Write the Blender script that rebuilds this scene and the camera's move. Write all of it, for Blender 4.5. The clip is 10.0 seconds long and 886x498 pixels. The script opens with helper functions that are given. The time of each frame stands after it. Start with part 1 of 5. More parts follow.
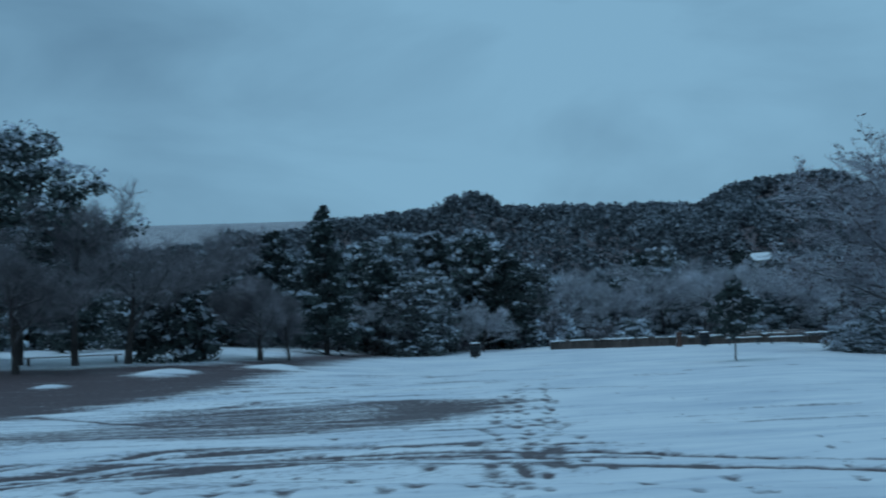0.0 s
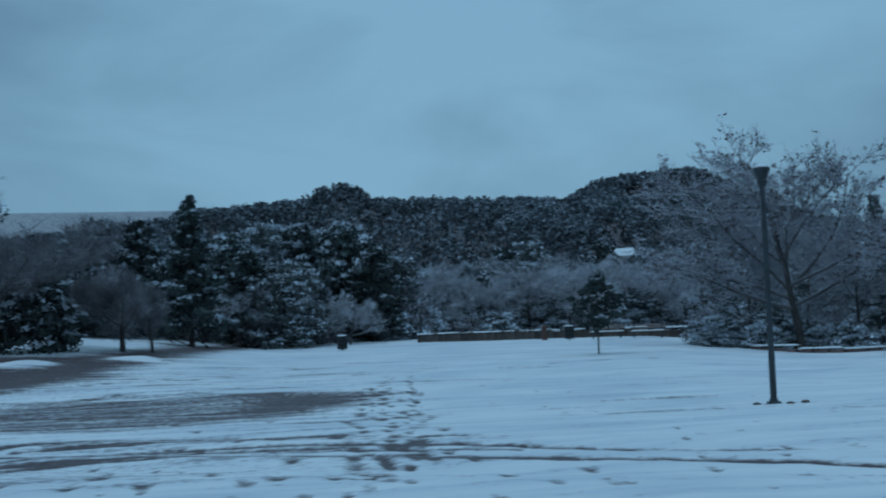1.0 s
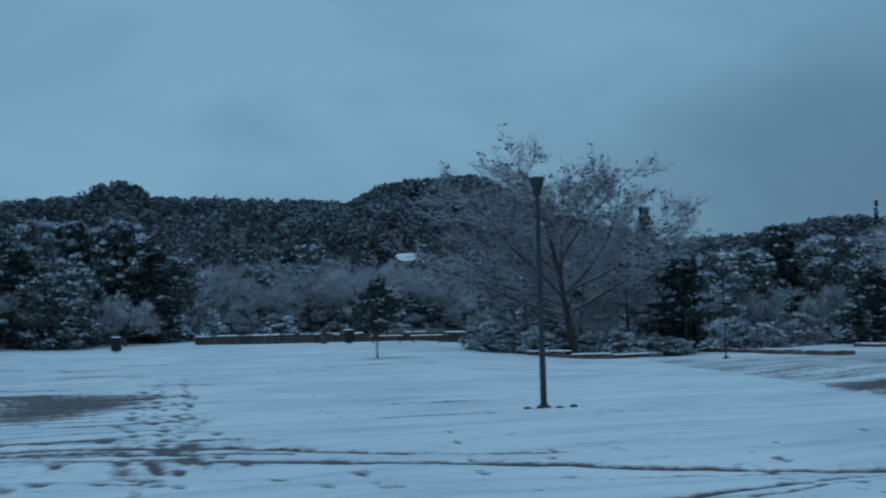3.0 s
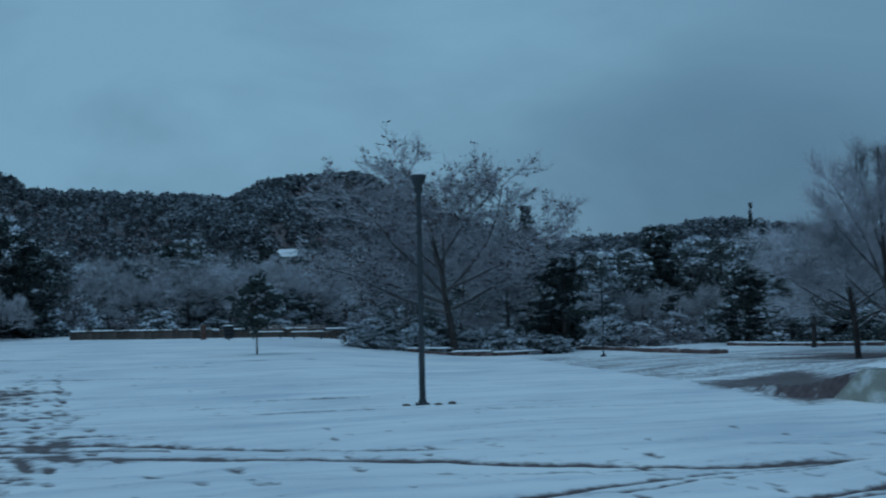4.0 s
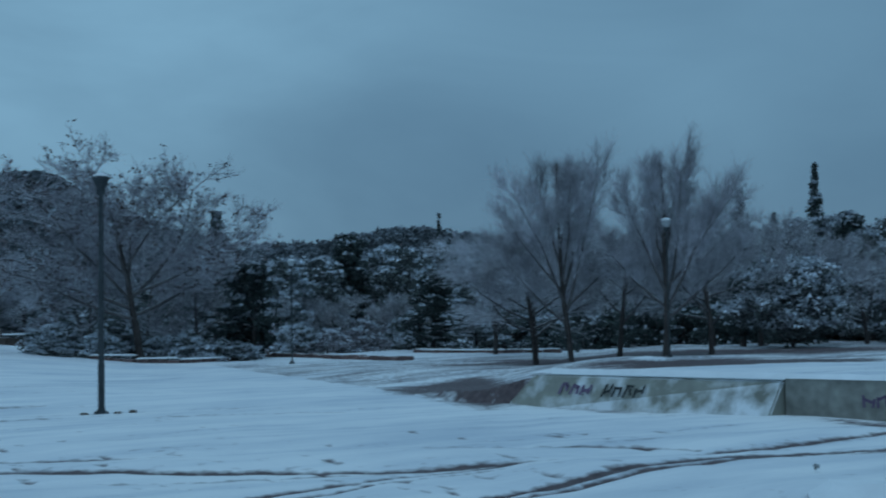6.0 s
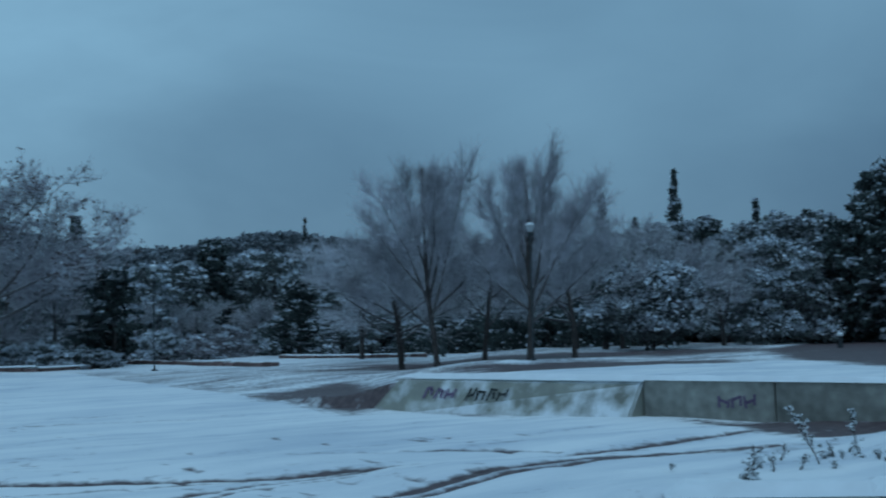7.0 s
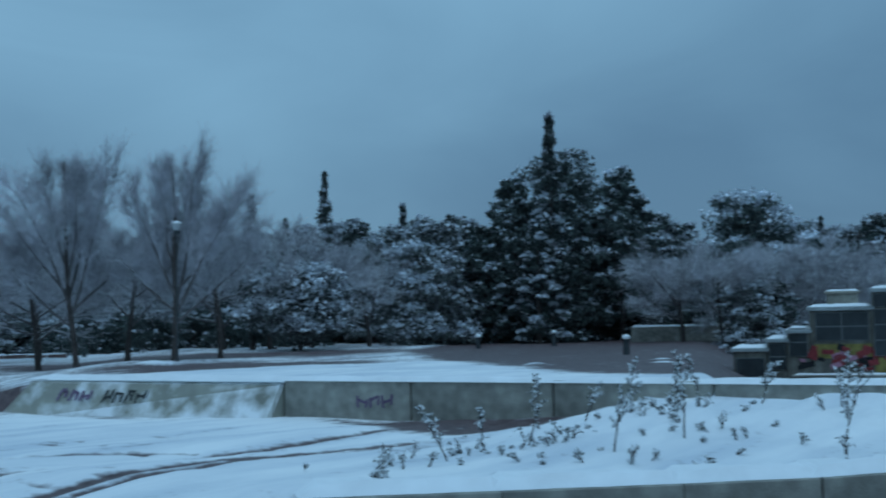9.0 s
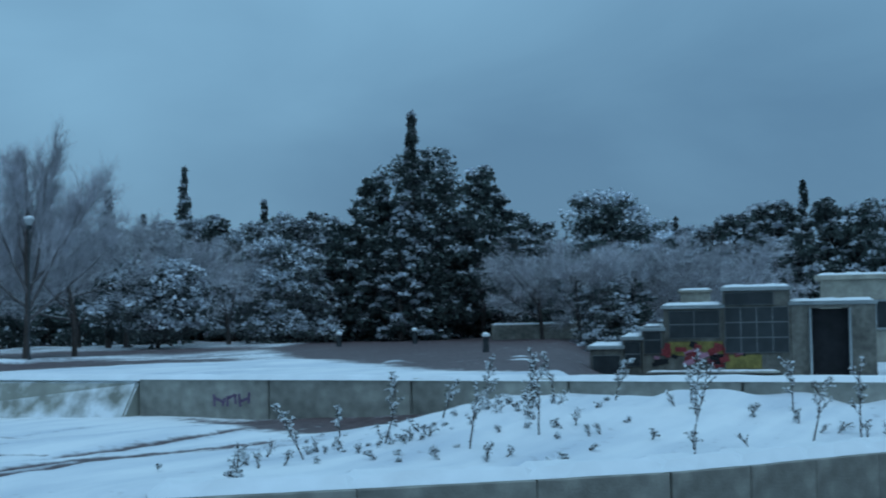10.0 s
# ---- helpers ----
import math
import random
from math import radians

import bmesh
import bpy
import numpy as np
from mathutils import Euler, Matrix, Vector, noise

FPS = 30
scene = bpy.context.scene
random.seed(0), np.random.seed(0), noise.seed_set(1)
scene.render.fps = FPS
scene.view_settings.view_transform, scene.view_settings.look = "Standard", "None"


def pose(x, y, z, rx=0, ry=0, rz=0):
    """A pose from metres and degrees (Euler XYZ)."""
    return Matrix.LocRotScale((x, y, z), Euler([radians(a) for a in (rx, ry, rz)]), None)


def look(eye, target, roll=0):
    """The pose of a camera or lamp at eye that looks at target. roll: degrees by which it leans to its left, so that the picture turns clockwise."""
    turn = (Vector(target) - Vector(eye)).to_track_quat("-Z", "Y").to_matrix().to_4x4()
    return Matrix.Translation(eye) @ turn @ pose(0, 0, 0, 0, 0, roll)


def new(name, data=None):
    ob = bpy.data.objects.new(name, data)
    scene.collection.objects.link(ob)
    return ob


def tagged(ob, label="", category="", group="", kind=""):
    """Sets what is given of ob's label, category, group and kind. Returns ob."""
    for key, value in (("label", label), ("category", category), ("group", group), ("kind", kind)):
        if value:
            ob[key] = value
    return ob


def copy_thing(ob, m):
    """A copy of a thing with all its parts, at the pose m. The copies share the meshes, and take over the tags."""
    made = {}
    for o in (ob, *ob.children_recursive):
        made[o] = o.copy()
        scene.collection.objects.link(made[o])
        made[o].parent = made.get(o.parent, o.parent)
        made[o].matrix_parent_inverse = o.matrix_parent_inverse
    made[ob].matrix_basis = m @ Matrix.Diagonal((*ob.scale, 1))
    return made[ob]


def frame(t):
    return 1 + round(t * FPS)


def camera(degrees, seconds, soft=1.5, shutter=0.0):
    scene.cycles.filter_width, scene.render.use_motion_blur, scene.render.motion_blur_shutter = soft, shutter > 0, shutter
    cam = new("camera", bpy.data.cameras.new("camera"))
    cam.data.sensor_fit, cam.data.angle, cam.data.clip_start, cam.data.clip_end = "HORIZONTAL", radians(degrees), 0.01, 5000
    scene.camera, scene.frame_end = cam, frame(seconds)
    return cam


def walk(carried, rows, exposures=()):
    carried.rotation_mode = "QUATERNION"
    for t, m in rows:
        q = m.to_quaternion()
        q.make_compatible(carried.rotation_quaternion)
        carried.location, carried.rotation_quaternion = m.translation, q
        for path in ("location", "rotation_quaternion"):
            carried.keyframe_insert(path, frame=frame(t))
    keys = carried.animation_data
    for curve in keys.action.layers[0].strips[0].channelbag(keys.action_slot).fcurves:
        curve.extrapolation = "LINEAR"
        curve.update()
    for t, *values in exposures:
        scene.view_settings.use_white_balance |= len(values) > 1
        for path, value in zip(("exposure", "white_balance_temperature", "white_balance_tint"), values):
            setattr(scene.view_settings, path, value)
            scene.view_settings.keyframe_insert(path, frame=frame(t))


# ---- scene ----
cam = camera(36.61, 10.0, soft=1.95, shutter=0.5)

# seconds, yaw, pitch, roll; the camera is held at arm's length and swings round the body
SWING = [
    (0.0, 0.10, 4.16, 2.51),
    (0.5, -3.04, 3.80, 2.50),
    (1.0, -5.53, 3.61, 2.22),
    (1.5, -7.79, 3.70, 2.09),
    (2.0, -10.16, 3.72, 1.87),
    (2.5, -12.42, 3.60, 1.71),
    (4.0, -19.89, 3.20, 1.22),
    (4.5, -22.68, 3.08, 0.96),
    (5.0, -27.01, 2.95, 1.26),
    (5.5, -30.29, 3.07, 1.02),
    (7.0, -38.67, 3.33, 1.43),
    (7.5, -42.15, 3.24, 1.29),
    (8.0, -45.98, 3.20, 0.64),
    (8.5, -49.66, 3.13, 0.69),
    (9.0, -53.53, 3.03, 1.06),
    (9.5, -56.77, 2.92, 1.17),
    (10.0, -59.41, 2.83, 0.98),
]
ARM, EYE = 0.507, 1.6
walk(cam, [(t, pose(-ARM * math.sin(radians(a)), ARM * math.cos(radians(a)), EYE, 90 + p, r, a)) for t, a, p, r in SWING],
     exposures=[(0.0, -0.15), (2.5, -0.25), (4.5, -0.35), (5.5, -0.33), (7.0, -0.15), (7.5, -0.10), (8.5, 0.06), (9.5, 0.24), (10.0, 0.28)])

# ---- sky and light: blue dusk under a closed cloud cover ----
world = bpy.data.worlds.new("world")
scene.world = world
world.use_nodes = True
wn, wl = world.node_tree.nodes, world.node_tree.links
wn.clear()
w_out = wn.new("ShaderNodeOutputWorld")
w_bg = wn.new("ShaderNodeBackground")
w_sky = wn.new("ShaderNodeTexSky")
w_sky.sky_type, w_sky.sun_disc = "NISHITA", False
w_sky.sun_elevation, w_sky.sun_rotation = radians(35), radians(215)
w_co = wn.new("ShaderNodeTexCoord")
w_map = wn.new("ShaderNodeMapping")
w_map.inputs["Scale"].default_value = (1.0, 1.0, 2.4)
w_map.inputs["Location"].default_value = (0.35, 0.1, 0.2)
w_n1 = wn.new("ShaderNodeTexNoise")
w_n1.inputs["Scale"].default_value, w_n1.inputs["Detail"].default_value = 4.2, 7.0
w_n1.inputs["Roughness"].default_value, w_n1.inputs["Distortion"].default_value = 0.5, 0.5
w_ramp = wn.new("ShaderNodeValToRGB")
w_ramp.color_ramp.elements[0].position, w_ramp.color_ramp.elements[0].color = 0.0, (0.077, 0.174, 0.285, 1)
w_ramp.color_ramp.elements[1].position, w_ramp.color_ramp.elements[1].color = 1.0, (0.214, 0.430, 0.614, 1)
w_mix = wn.new("ShaderNodeMix")
w_mix.data_type, w_mix.blend_type = "RGBA", "ADD"
w_mix.inputs["Factor"].default_value = 0.004
wl.new(w_co.outputs["Generated"], w_map.inputs["Vector"])
wl.new(w_map.outputs["Vector"], w_n1.inputs["Vector"])


def cloud_bank(az, el, width, gain, before):
    """Thins (gain > 0) or thickens the clouds about one quarter of the sky."""
    dot = wn.new("ShaderNodeVectorMath")
    dot.operation = "DOT_PRODUCT"
    dot.inputs[1].default_value = (math.sin(radians(az)) * math.cos(radians(el)), math.cos(radians(az)) * math.cos(radians(el)), math.sin(radians(el)))
    wl.new(w_co.outputs["Generated"], dot.inputs[0])
    m = wn.new("ShaderNodeMapRange")
    m.interpolation_type = "SMOOTHSTEP"
    m.inputs["From Min"].default_value, m.inputs["From Max"].default_value = math.cos(radians(width)), 1.0
    m.inputs["To Min"].default_value, m.inputs["To Max"].default_value = 0.0, gain
    wl.new(dot.outputs["Value"], m.inputs["Value"])
    add = wn.new("ShaderNodeMath")
    wl.new(before, add.inputs[0])
    wl.new(m.outputs["Result"], add.inputs[1])
    return add.outputs[0]


w_dot = wn.new("ShaderNodeVectorMath")
w_dot.operation, w_dot.inputs[1].default_value = "DOT_PRODUCT", (0.95, 0.25, 0.17)
wl.new(w_co.outputs["Generated"], w_dot.inputs[0])
w_even = wn.new("ShaderNodeMapRange")
w_even.interpolation_type = "SMOOTHSTEP"
w_even.inputs["From Min"].default_value, w_even.inputs["From Max"].default_value = 0.35, 0.92
w_even.inputs["To Min"].default_value, w_even.inputs["To Max"].default_value = 1.5, 0.45
wl.new(w_dot.outputs["Value"], w_even.inputs["Value"])
w_mid = wn.new("ShaderNodeMath")
w_mid.inputs[1].default_value = -0.5
wl.new(w_n1.outputs["Fac"], w_mid.inputs[0])
w_amt = wn.new("ShaderNodeMath")
w_amt.operation, w_amt.inputs[2].default_value = "MULTIPLY_ADD", 0.56
wl.new(w_mid.outputs[0], w_amt.inputs[0])
wl.new(w_even.outputs["Result"], w_amt.inputs[1])
w_fac = w_amt.outputs[0]
for bank in ((14, 13, 30, 0.36), (31, -2, 18, -0.62), (-14, 14, 14, -0.12), (72, -1, 22, -0.55), (55, -2, 17, -0.40), (0, 90, 65, 0.35)):
    w_fac = cloud_bank(*bank, w_fac)
wl.new(w_fac, w_ramp.inputs["Fac"])
wl.new(w_ramp.outputs["Color"], w_mix.inputs["A"])
wl.new(w_sky.outputs["Color"], w_mix.inputs["B"])
wl.new(w_mix.outputs["Result"], w_bg.inputs["Color"])
w_bg.inputs["Strength"].default_value = 1.0
wl.new(w_bg.outputs["Background"], w_out.inputs["Surface"])

sun = new("sun", bpy.data.lights.new("sun", "SUN"))
sun.data.energy, sun.data.angle, sun.data.color = 0.5, radians(40), (0.55, 0.76, 1.0)
sun.matrix_world = look((0, 0, 50), (14, 6, 0))


# ---- lie of the land: metres, z up, the viewer's feet at the origin ----
def step(v, a, b):
    k = np.clip((np.asarray(v, float) - a) / (b - a), 0, 1)
    return k * k * (3 - 2 * k)


def wall_x(y):
    """The retaining wall's front line."""
    return 18.72 - 0.125 * np.asarray(y, float)


def kerb_side(x, y):
    """Metres behind the front kerb's line (negative: on the road in front)."""
    return (np.asarray(x, float) * 0.700 + np.asarray(y, float) * 0.714) - 12.35 - 0.9 * step(x, 12, 16)


RIDGE_AZ = (-60, -30, -16, -13, -9, -6.5, -4.4, -1.6, -0.1, 0.6, 1.4, 2.0, 2.6, 5.3, 9.7, 11.0, 12.4, 13.1, 14.8, 16.4, 17.4, 18.5, 21.0, 24.6, 26.0, 28.2, 30.6, 32.4, 34.2, 38, 44, 60, 90, 130)
RIDGE_EL = (3.8, 3.8, 3.9, 4.0, 4.2, 4.6, 5.0, 5.2, 5.3, 5.75, 5.9, 5.75, 5.25, 5.15, 5.0, 4.85, 5.55, 5.7, 5.8, 5.9, 5.4, 4.8, 3.9, 2.8, 3.0, 3.1, 3.55, 3.6, 3.3, 3.0, 2.6, 2.0, 2.0, 3.0)
LAWN_Y, LAWN_X = (10, 16.5, 20.8, 26.6, 36.5, 54.9, 98), (14.2, 14.9, 15.5, 16.7, 18.9, 23.4, 33.8)


def land(x, y):
    x, y = np.asarray(x, float), np.asarray(y, float)
    r, az = np.hypot(x, y), np.degrees(np.arctan2(x, y))
    # the park climbs gently to the north and west
    north = step(-az, -22, -13) * (1 - step(np.abs(az), 70, 110))
    z = north * (0.017 * np.clip(r - 28, 0, 52) + 0.034 * np.clip(r - 80, 0, 14))
    z = z + 1.3 * step(-az, 0, 12) * step(r, 34, 80) * (1 - step(np.abs(az), 70, 110))
    # terrace behind the retaining wall, lower yard beside the building
    back = x - wall_x(y)
    terrace = step(back, 0.12, 0.30) * (0.56 - 0.26 * step(back, 3, 22)) * (1 - step(y - 0.9 * back, 20.5, 26))
    yard = step(az, 64.0, 67.0) * (1 - step(r, 70, 100))
    z = z + terrace * (1 - yard) - 0.45 * yard * step(back, 0.2, 0.5)
    # snow-covered bank between kerb and wall
    k = kerb_side(x, y)
    bank = step(az, 54, 65) * step(k, 0.0, 4.0) * (back < 0.2) * (x > 4)
    z = z + 0.40 * bank * (1 - step(az, 120, 150)) + 0.10 * step(k, 0.15, 0.4) * (1 - step(k, 2, 5)) * step(x, 8.0, 9.6) * (back < 0.2) - 0.60 * (1 - step(k, -0.12, 0.06)) * step(x, 7.6, 9.2)
    lumps = np.sin(x * 3.1 + 1.7 * np.sin(y * 1.3)) * np.sin(y * 2.7 + 1.1 * np.sin(x * 2.2)) + 0.6 * np.sin(x * 6.3 + y * 2.1) * np.sin(y * 5.7 - x)
    z = z + 0.065 * lumps * bank + 0.22 * np.exp(-((x - 14.6) / 1.0) ** 2 - ((y - 8.3) / 0.9) ** 2) * bank
    # wooded hills behind
    top = 1.6 + 330 * np.tan(np.radians(np.interp(az, RIDGE_AZ, RIDGE_EL)))
    hill = step(r, 96, 330) ** 1.25
    hill = hill * (1 - 0.9 * step(r, 345, 700))
    # the lane beyond the lawn lies a little lower
    z = z - 0.17 * step(x - np.interp(y, LAWN_Y, LAWN_X), -0.3, 0.7) * step(y, 21, 26) * (1 - step(y, 56, 66)) * (1 - step(back, 6, 12))
    # a long even ridge closes the view to the north-west
    far = step(r, 900, 1500) * (1.6 + 1500 * math.tan(radians(5.85))) * step(-az, 2, 5) * (1 - step(-az, 60, 90))
    return z * (1 - step(r, 120, 200)) + np.maximum(top * hill, far)


# ---- materials ----
def material(name, base, rough=0.8, metal=0.0, grain=8.0, amount=0.25, stain=0.6, stain_amount=0.3, bump=0.3, bump_scale=30.0, snow=0.0, random_amount=0.0, spec=0.3):
    """Procedural surface: grain and stains vary the base colour; snow > 0 lets settled snow lie on faces that look up."""
    m = bpy.data.materials.new(name)
    m.use_nodes = True
    n, l = m.node_tree.nodes, m.node_tree.links
    b = n["Principled BSDF"]
    b.inputs["Roughness"].default_value, b.inputs["Metallic"].default_value = rough, metal
    b.inputs["Specular IOR Level"].default_value = spec
    co = n.new("ShaderNodeTexCoord")
    n1, n2 = n.new("ShaderNodeTexNoise"), n.new("ShaderNodeTexNoise")
    for node, s, d in ((n1, grain, 6.0), (n2, stain, 3.0)):
        node.inputs["Scale"].default_value, node.inputs["Detail"].default_value = s, d
        l.new(co.outputs["Object"], node.inputs["Vector"])
    a1, a2 = n.new("ShaderNodeMapRange"), n.new("ShaderNodeMapRange")
    for node, src, k in ((a1, n1, amount), (a2, n2, stain_amount)):
        node.inputs["From Min"].default_value, node.inputs["From Max"].default_value = 0.3, 0.7
        node.inputs["To Min"].default_value, node.inputs["To Max"].default_value = 1 - k, 1 + k
        l.new(src.outputs["Fac"], node.inputs["Value"])
    mul = n.new("ShaderNodeMath")
    mul.operation = "MULTIPLY"
    l.new(a1.outputs["Result"], mul.inputs[0])
    l.new(a2.outputs["Result"], mul.inputs[1])
    value = mul.outputs[0]
    if random_amount:
        geo = n.new("ShaderNodeNewGeometry")
        r = n.new("ShaderNodeMapRange")
        r.inputs["To Min"].default_value, r.inputs["To Max"].default_value = 1 - random_amount, 1 + random_amount
        l.new(geo.outputs["Random Per Island"], r.inputs["Value"])
        info = n.new("ShaderNodeObjectInfo")
        r2 = n.new("ShaderNodeMapRange")
        r2.inputs["To Min"].default_value, r2.inputs["To Max"].default_value = 1 - random_amount * 0.6, 1 + random_amount * 0.6
        l.new(info.outputs["Random"], r2.inputs["Value"])
        for out in (r.outputs["Result"], r2.outputs["Result"]):
            k = n.new("ShaderNodeMath")
            k.operation = "MULTIPLY"
            l.new(value, k.inputs[0])
            l.new(out, k.inputs[1])
            value = k.outputs[0]
    sc = n.new("ShaderNodeVectorMath")
    sc.operation = "SCALE"
    sc.inputs[0].default_value = base[:3]
    l.new(value, sc.inputs["Scale"])
    colour = sc.outputs["Vector"]
    if snow > 0:
        geo2 = n.new("ShaderNodeNewGeometry")
        sep = n.new("ShaderNodeSeparateXYZ")
        l.new(geo2.outputs["Normal"], sep.inputs["Vector"])
        add = n.new("ShaderNodeMath")
        add.operation = "ADD"
        l.new(sep.outputs["Z"], add.inputs[0])
        l.new(n1.outputs["Fac"], add.inputs[1])
        mr = n.new("ShaderNodeMapRange")
        mr.inputs["From Min"].default_value, mr.inputs["From Max"].default_value = 1.35 - snow, 1.6 - snow
        l.new(add.outputs[0], mr.inputs["Value"])
        mx = n.new("ShaderNodeMix")
        mx.data_type = "RGBA"
        l.new(mr.outputs["Result"], mx.inputs["Factor"])
        l.new(colour, mx.inputs["A"])
        mx.inputs["B"].default_value = (0.84, 0.87, 0.90, 1)
        colour = mx.outputs["Result"]
    l.new(colour, b.inputs["Base Color"])
    if bump:
        n3 = n.new("ShaderNodeTexNoise")
        n3.inputs["Scale"].default_value, n3.inputs["Detail"].default_value = bump_scale, 4.0
        l.new(co.outputs["Object"], n3.inputs["Vector"])
        bp = n.new("ShaderNodeBump")
        bp.inputs["Strength"].default_value, bp.inputs["Distance"].default_value = bump, 0.02
        l.new(n3.outputs["Fac"], bp.inputs["Height"])
        l.new(bp.outputs["Normal"], b.inputs["Normal"])
    return m


def ground_material():
    """Thin snow over wet asphalt; the sheet's own cover value says where the snow has gone."""
    m = bpy.data.materials.new("snowy_ground")
    m.use_nodes = True
    n, l = m.node_tree.nodes, m.node_tree.links
    b = n["Principled BSDF"]
    geo = n.new("ShaderNodeNewGeometry")
    at = n.new("ShaderNodeAttribute")
    at.attribute_name = "cover"
    fine, broad, grit, lumps = (n.new("ShaderNodeTexNoise") for _ in range(4))
    for node, s, d in ((fine, 6.5, 9.0), (broad, 0.22, 4.0), (grit, 28.0, 5.0), (lumps, 6.0, 6.0)):
        node.inputs["Scale"].default_value, node.inputs["Detail"].default_value = s, d
        l.new(geo.outputs["Position"], node.inputs["Vector"])
    long = n.new("ShaderNodeMapping")
    long.inputs["Scale"].default_value, long.inputs["Rotation"].default_value = (0.55, 3.4, 1.0), (0, 0, radians(14))
    l.new(geo.outputs["Position"], long.inputs["Vector"])
    streak = n.new("ShaderNodeTexNoise")
    streak.inputs["Scale"].default_value, streak.inputs["Detail"].default_value = 0.55, 8.0
    l.new(long.outputs["Vector"], streak.inputs["Vector"])
    both = n.new("ShaderNodeMath")
    l.new(fine.outputs["Fac"], both.inputs[0])
    l.new(streak.outputs["Fac"], both.inputs[1])
    wob = n.new("ShaderNodeMath")
    wob.operation, wob.inputs[1].default_value, wob.inputs[2].default_value = "MULTIPLY_ADD", 1.15, -1.15
    l.new(both.outputs[0], wob.inputs[0])
    tot = n.new("ShaderNodeMath")
    l.new(at.outputs["Fac"], tot.inputs[0])
    l.new(wob.outputs[0], tot.inputs[1])
    cut = n.new("ShaderNodeMapRange")
    cut.inputs["From Min"].default_value, cut.inputs["From Max"].default_value = 0.20, 0.74
    l.new(tot.outputs[0], cut.inputs["Value"])
    # soft shading of the furrows, painted into the snow colour as bluish streaks
    snow = n.new("ShaderNodeValToRGB")
    snow.color_ramp.elements[0].position, snow.color_ramp.elements[0].color = 0.36, (0.64, 0.69, 0.76, 1)
    snow.color_ramp.elements[1].position, snow.color_ramp.elements[1].color = 0.58, (0.90, 0.92, 0.94, 1)
    furrow_shade = n.new("ShaderNodeMath")
    furrow_shade.operation, furrow_shade.inputs[1].default_value = "MULTIPLY_ADD", 0.5
    l.new(streak.outputs["Fac"], furrow_shade.inputs[0])
    half = n.new("ShaderNodeMath")
    half.operation, half.inputs[1].default_value = "MULTIPLY", 0.5
    l.new(broad.outputs["Fac"], half.inputs[0])
    l.new(half.outputs[0], furrow_shade.inputs[2])
    l.new(furrow_shade.outputs[0], snow.inputs["Fac"])
    tar = n.new("ShaderNodeValToRGB")
    tar.color_ramp.elements[0].position, tar.color_ramp.elements[0].color = 0.3, (0.082, 0.056, 0.060, 1)
    tar.color_ramp.elements[1].position, tar.color_ramp.elements[1].color = 0.75, (0.165, 0.118, 0.122, 1)
    l.new(lumps.outputs["Fac"], tar.inputs["Fac"])
    mx = n.new("ShaderNodeMix")
    mx.data_type = "RGBA"
    l.new(cut.outputs["Result"], mx.inputs["Factor"])
    l.new(tar.outputs["Color"], mx.inputs["A"])
    l.new(snow.outputs["Color"], mx.inputs["B"])
    l.new(mx.outputs["Result"], b.inputs["Base Color"])
    ro = n.new("ShaderNodeMapRange")
    ro.inputs["To Min"].default_value, ro.inputs["To Max"].default_value = 0.55, 0.75
    l.new(cut.outputs["Result"], ro.inputs["Value"])
    l.new(ro.outputs["Result"], b.inputs["Roughness"])
    b.inputs["Specular IOR Level"].default_value = 0.25
    bp, bp2 = n.new("ShaderNodeBump"), n.new("ShaderNodeBump")
    bp.inputs["Strength"].default_value, bp.inputs["Distance"].default_value = 0.35, 0.01
    bp2.inputs["Strength"].default_value, bp2.inputs["Distance"].default_value = 0.4, 0.06
    l.new(grit.outputs["Fac"], bp.inputs["Height"])
    l.new(lumps.outputs["Fac"], bp2.inputs["Height"])
    l.new(bp.outputs["Normal"], bp2.inputs["Normal"])
    l.new(bp2.outputs["Normal"], b.inputs["Normal"])
    return m


GROUND = ground_material()
SNOW = material("settled_snow", (0.86, 0.89, 0.92), 0.7, grain=3.0, amount=0.05, stain=0.4, stain_amount=0.05, bump=0.4, bump_scale=9.0)
NEEDLES = material("dark_needles", (0.060, 0.078, 0.074), 0.7, grain=2.0, amount=0.3, random_amount=0.5, bump=0)
LEAVES = material("grey_green_leaves", (0.12, 0.135, 0.132), 0.7, grain=2.0, amount=0.3, random_amount=0.5, bump=0)
FROST = material("snow_on_leaves", (0.58, 0.62, 0.68), 0.8, grain=2.0, amount=0.15, random_amount=0.3, bump=0)
BARK = material("dark_bark", (0.075, 0.062, 0.058), 0.9, grain=14.0, amount=0.4, stain=1.5, bump=0.6, bump_scale=25, snow=0.25)
LIMB = material("frosted_bark", (0.13, 0.118, 0.12), 0.9, grain=9.0, amount=0.35, stain=1.5, bump=0.5, bump_scale=25, snow=0.15)
TWIG = material("frosted_twigs", (0.45, 0.44, 0.48), 0.9, grain=3.0, amount=0.3, random_amount=0.35, bump=0, snow=0.35)
DEADLEAF = material("withered_brown_leaves", (0.14, 0.10, 0.095), 0.8, grain=4.0, amount=0.3, random_amount=0.4, bump=0, snow=0.2)
CONCRETE = material("weathered_concrete", (0.31, 0.302, 0.27), 0.85, grain=6.0, amount=0.22, stain=0.8, stain_amount=0.5, bump=0.35, bump_scale=40)
STONE = material("rubble_stone", (0.125, 0.098, 0.085), 0.9, grain=7.0, amount=0.35, stain=2.0, stain_amount=0.4, bump=0.7, bump_scale=18, random_amount=0.5, snow=0.0)
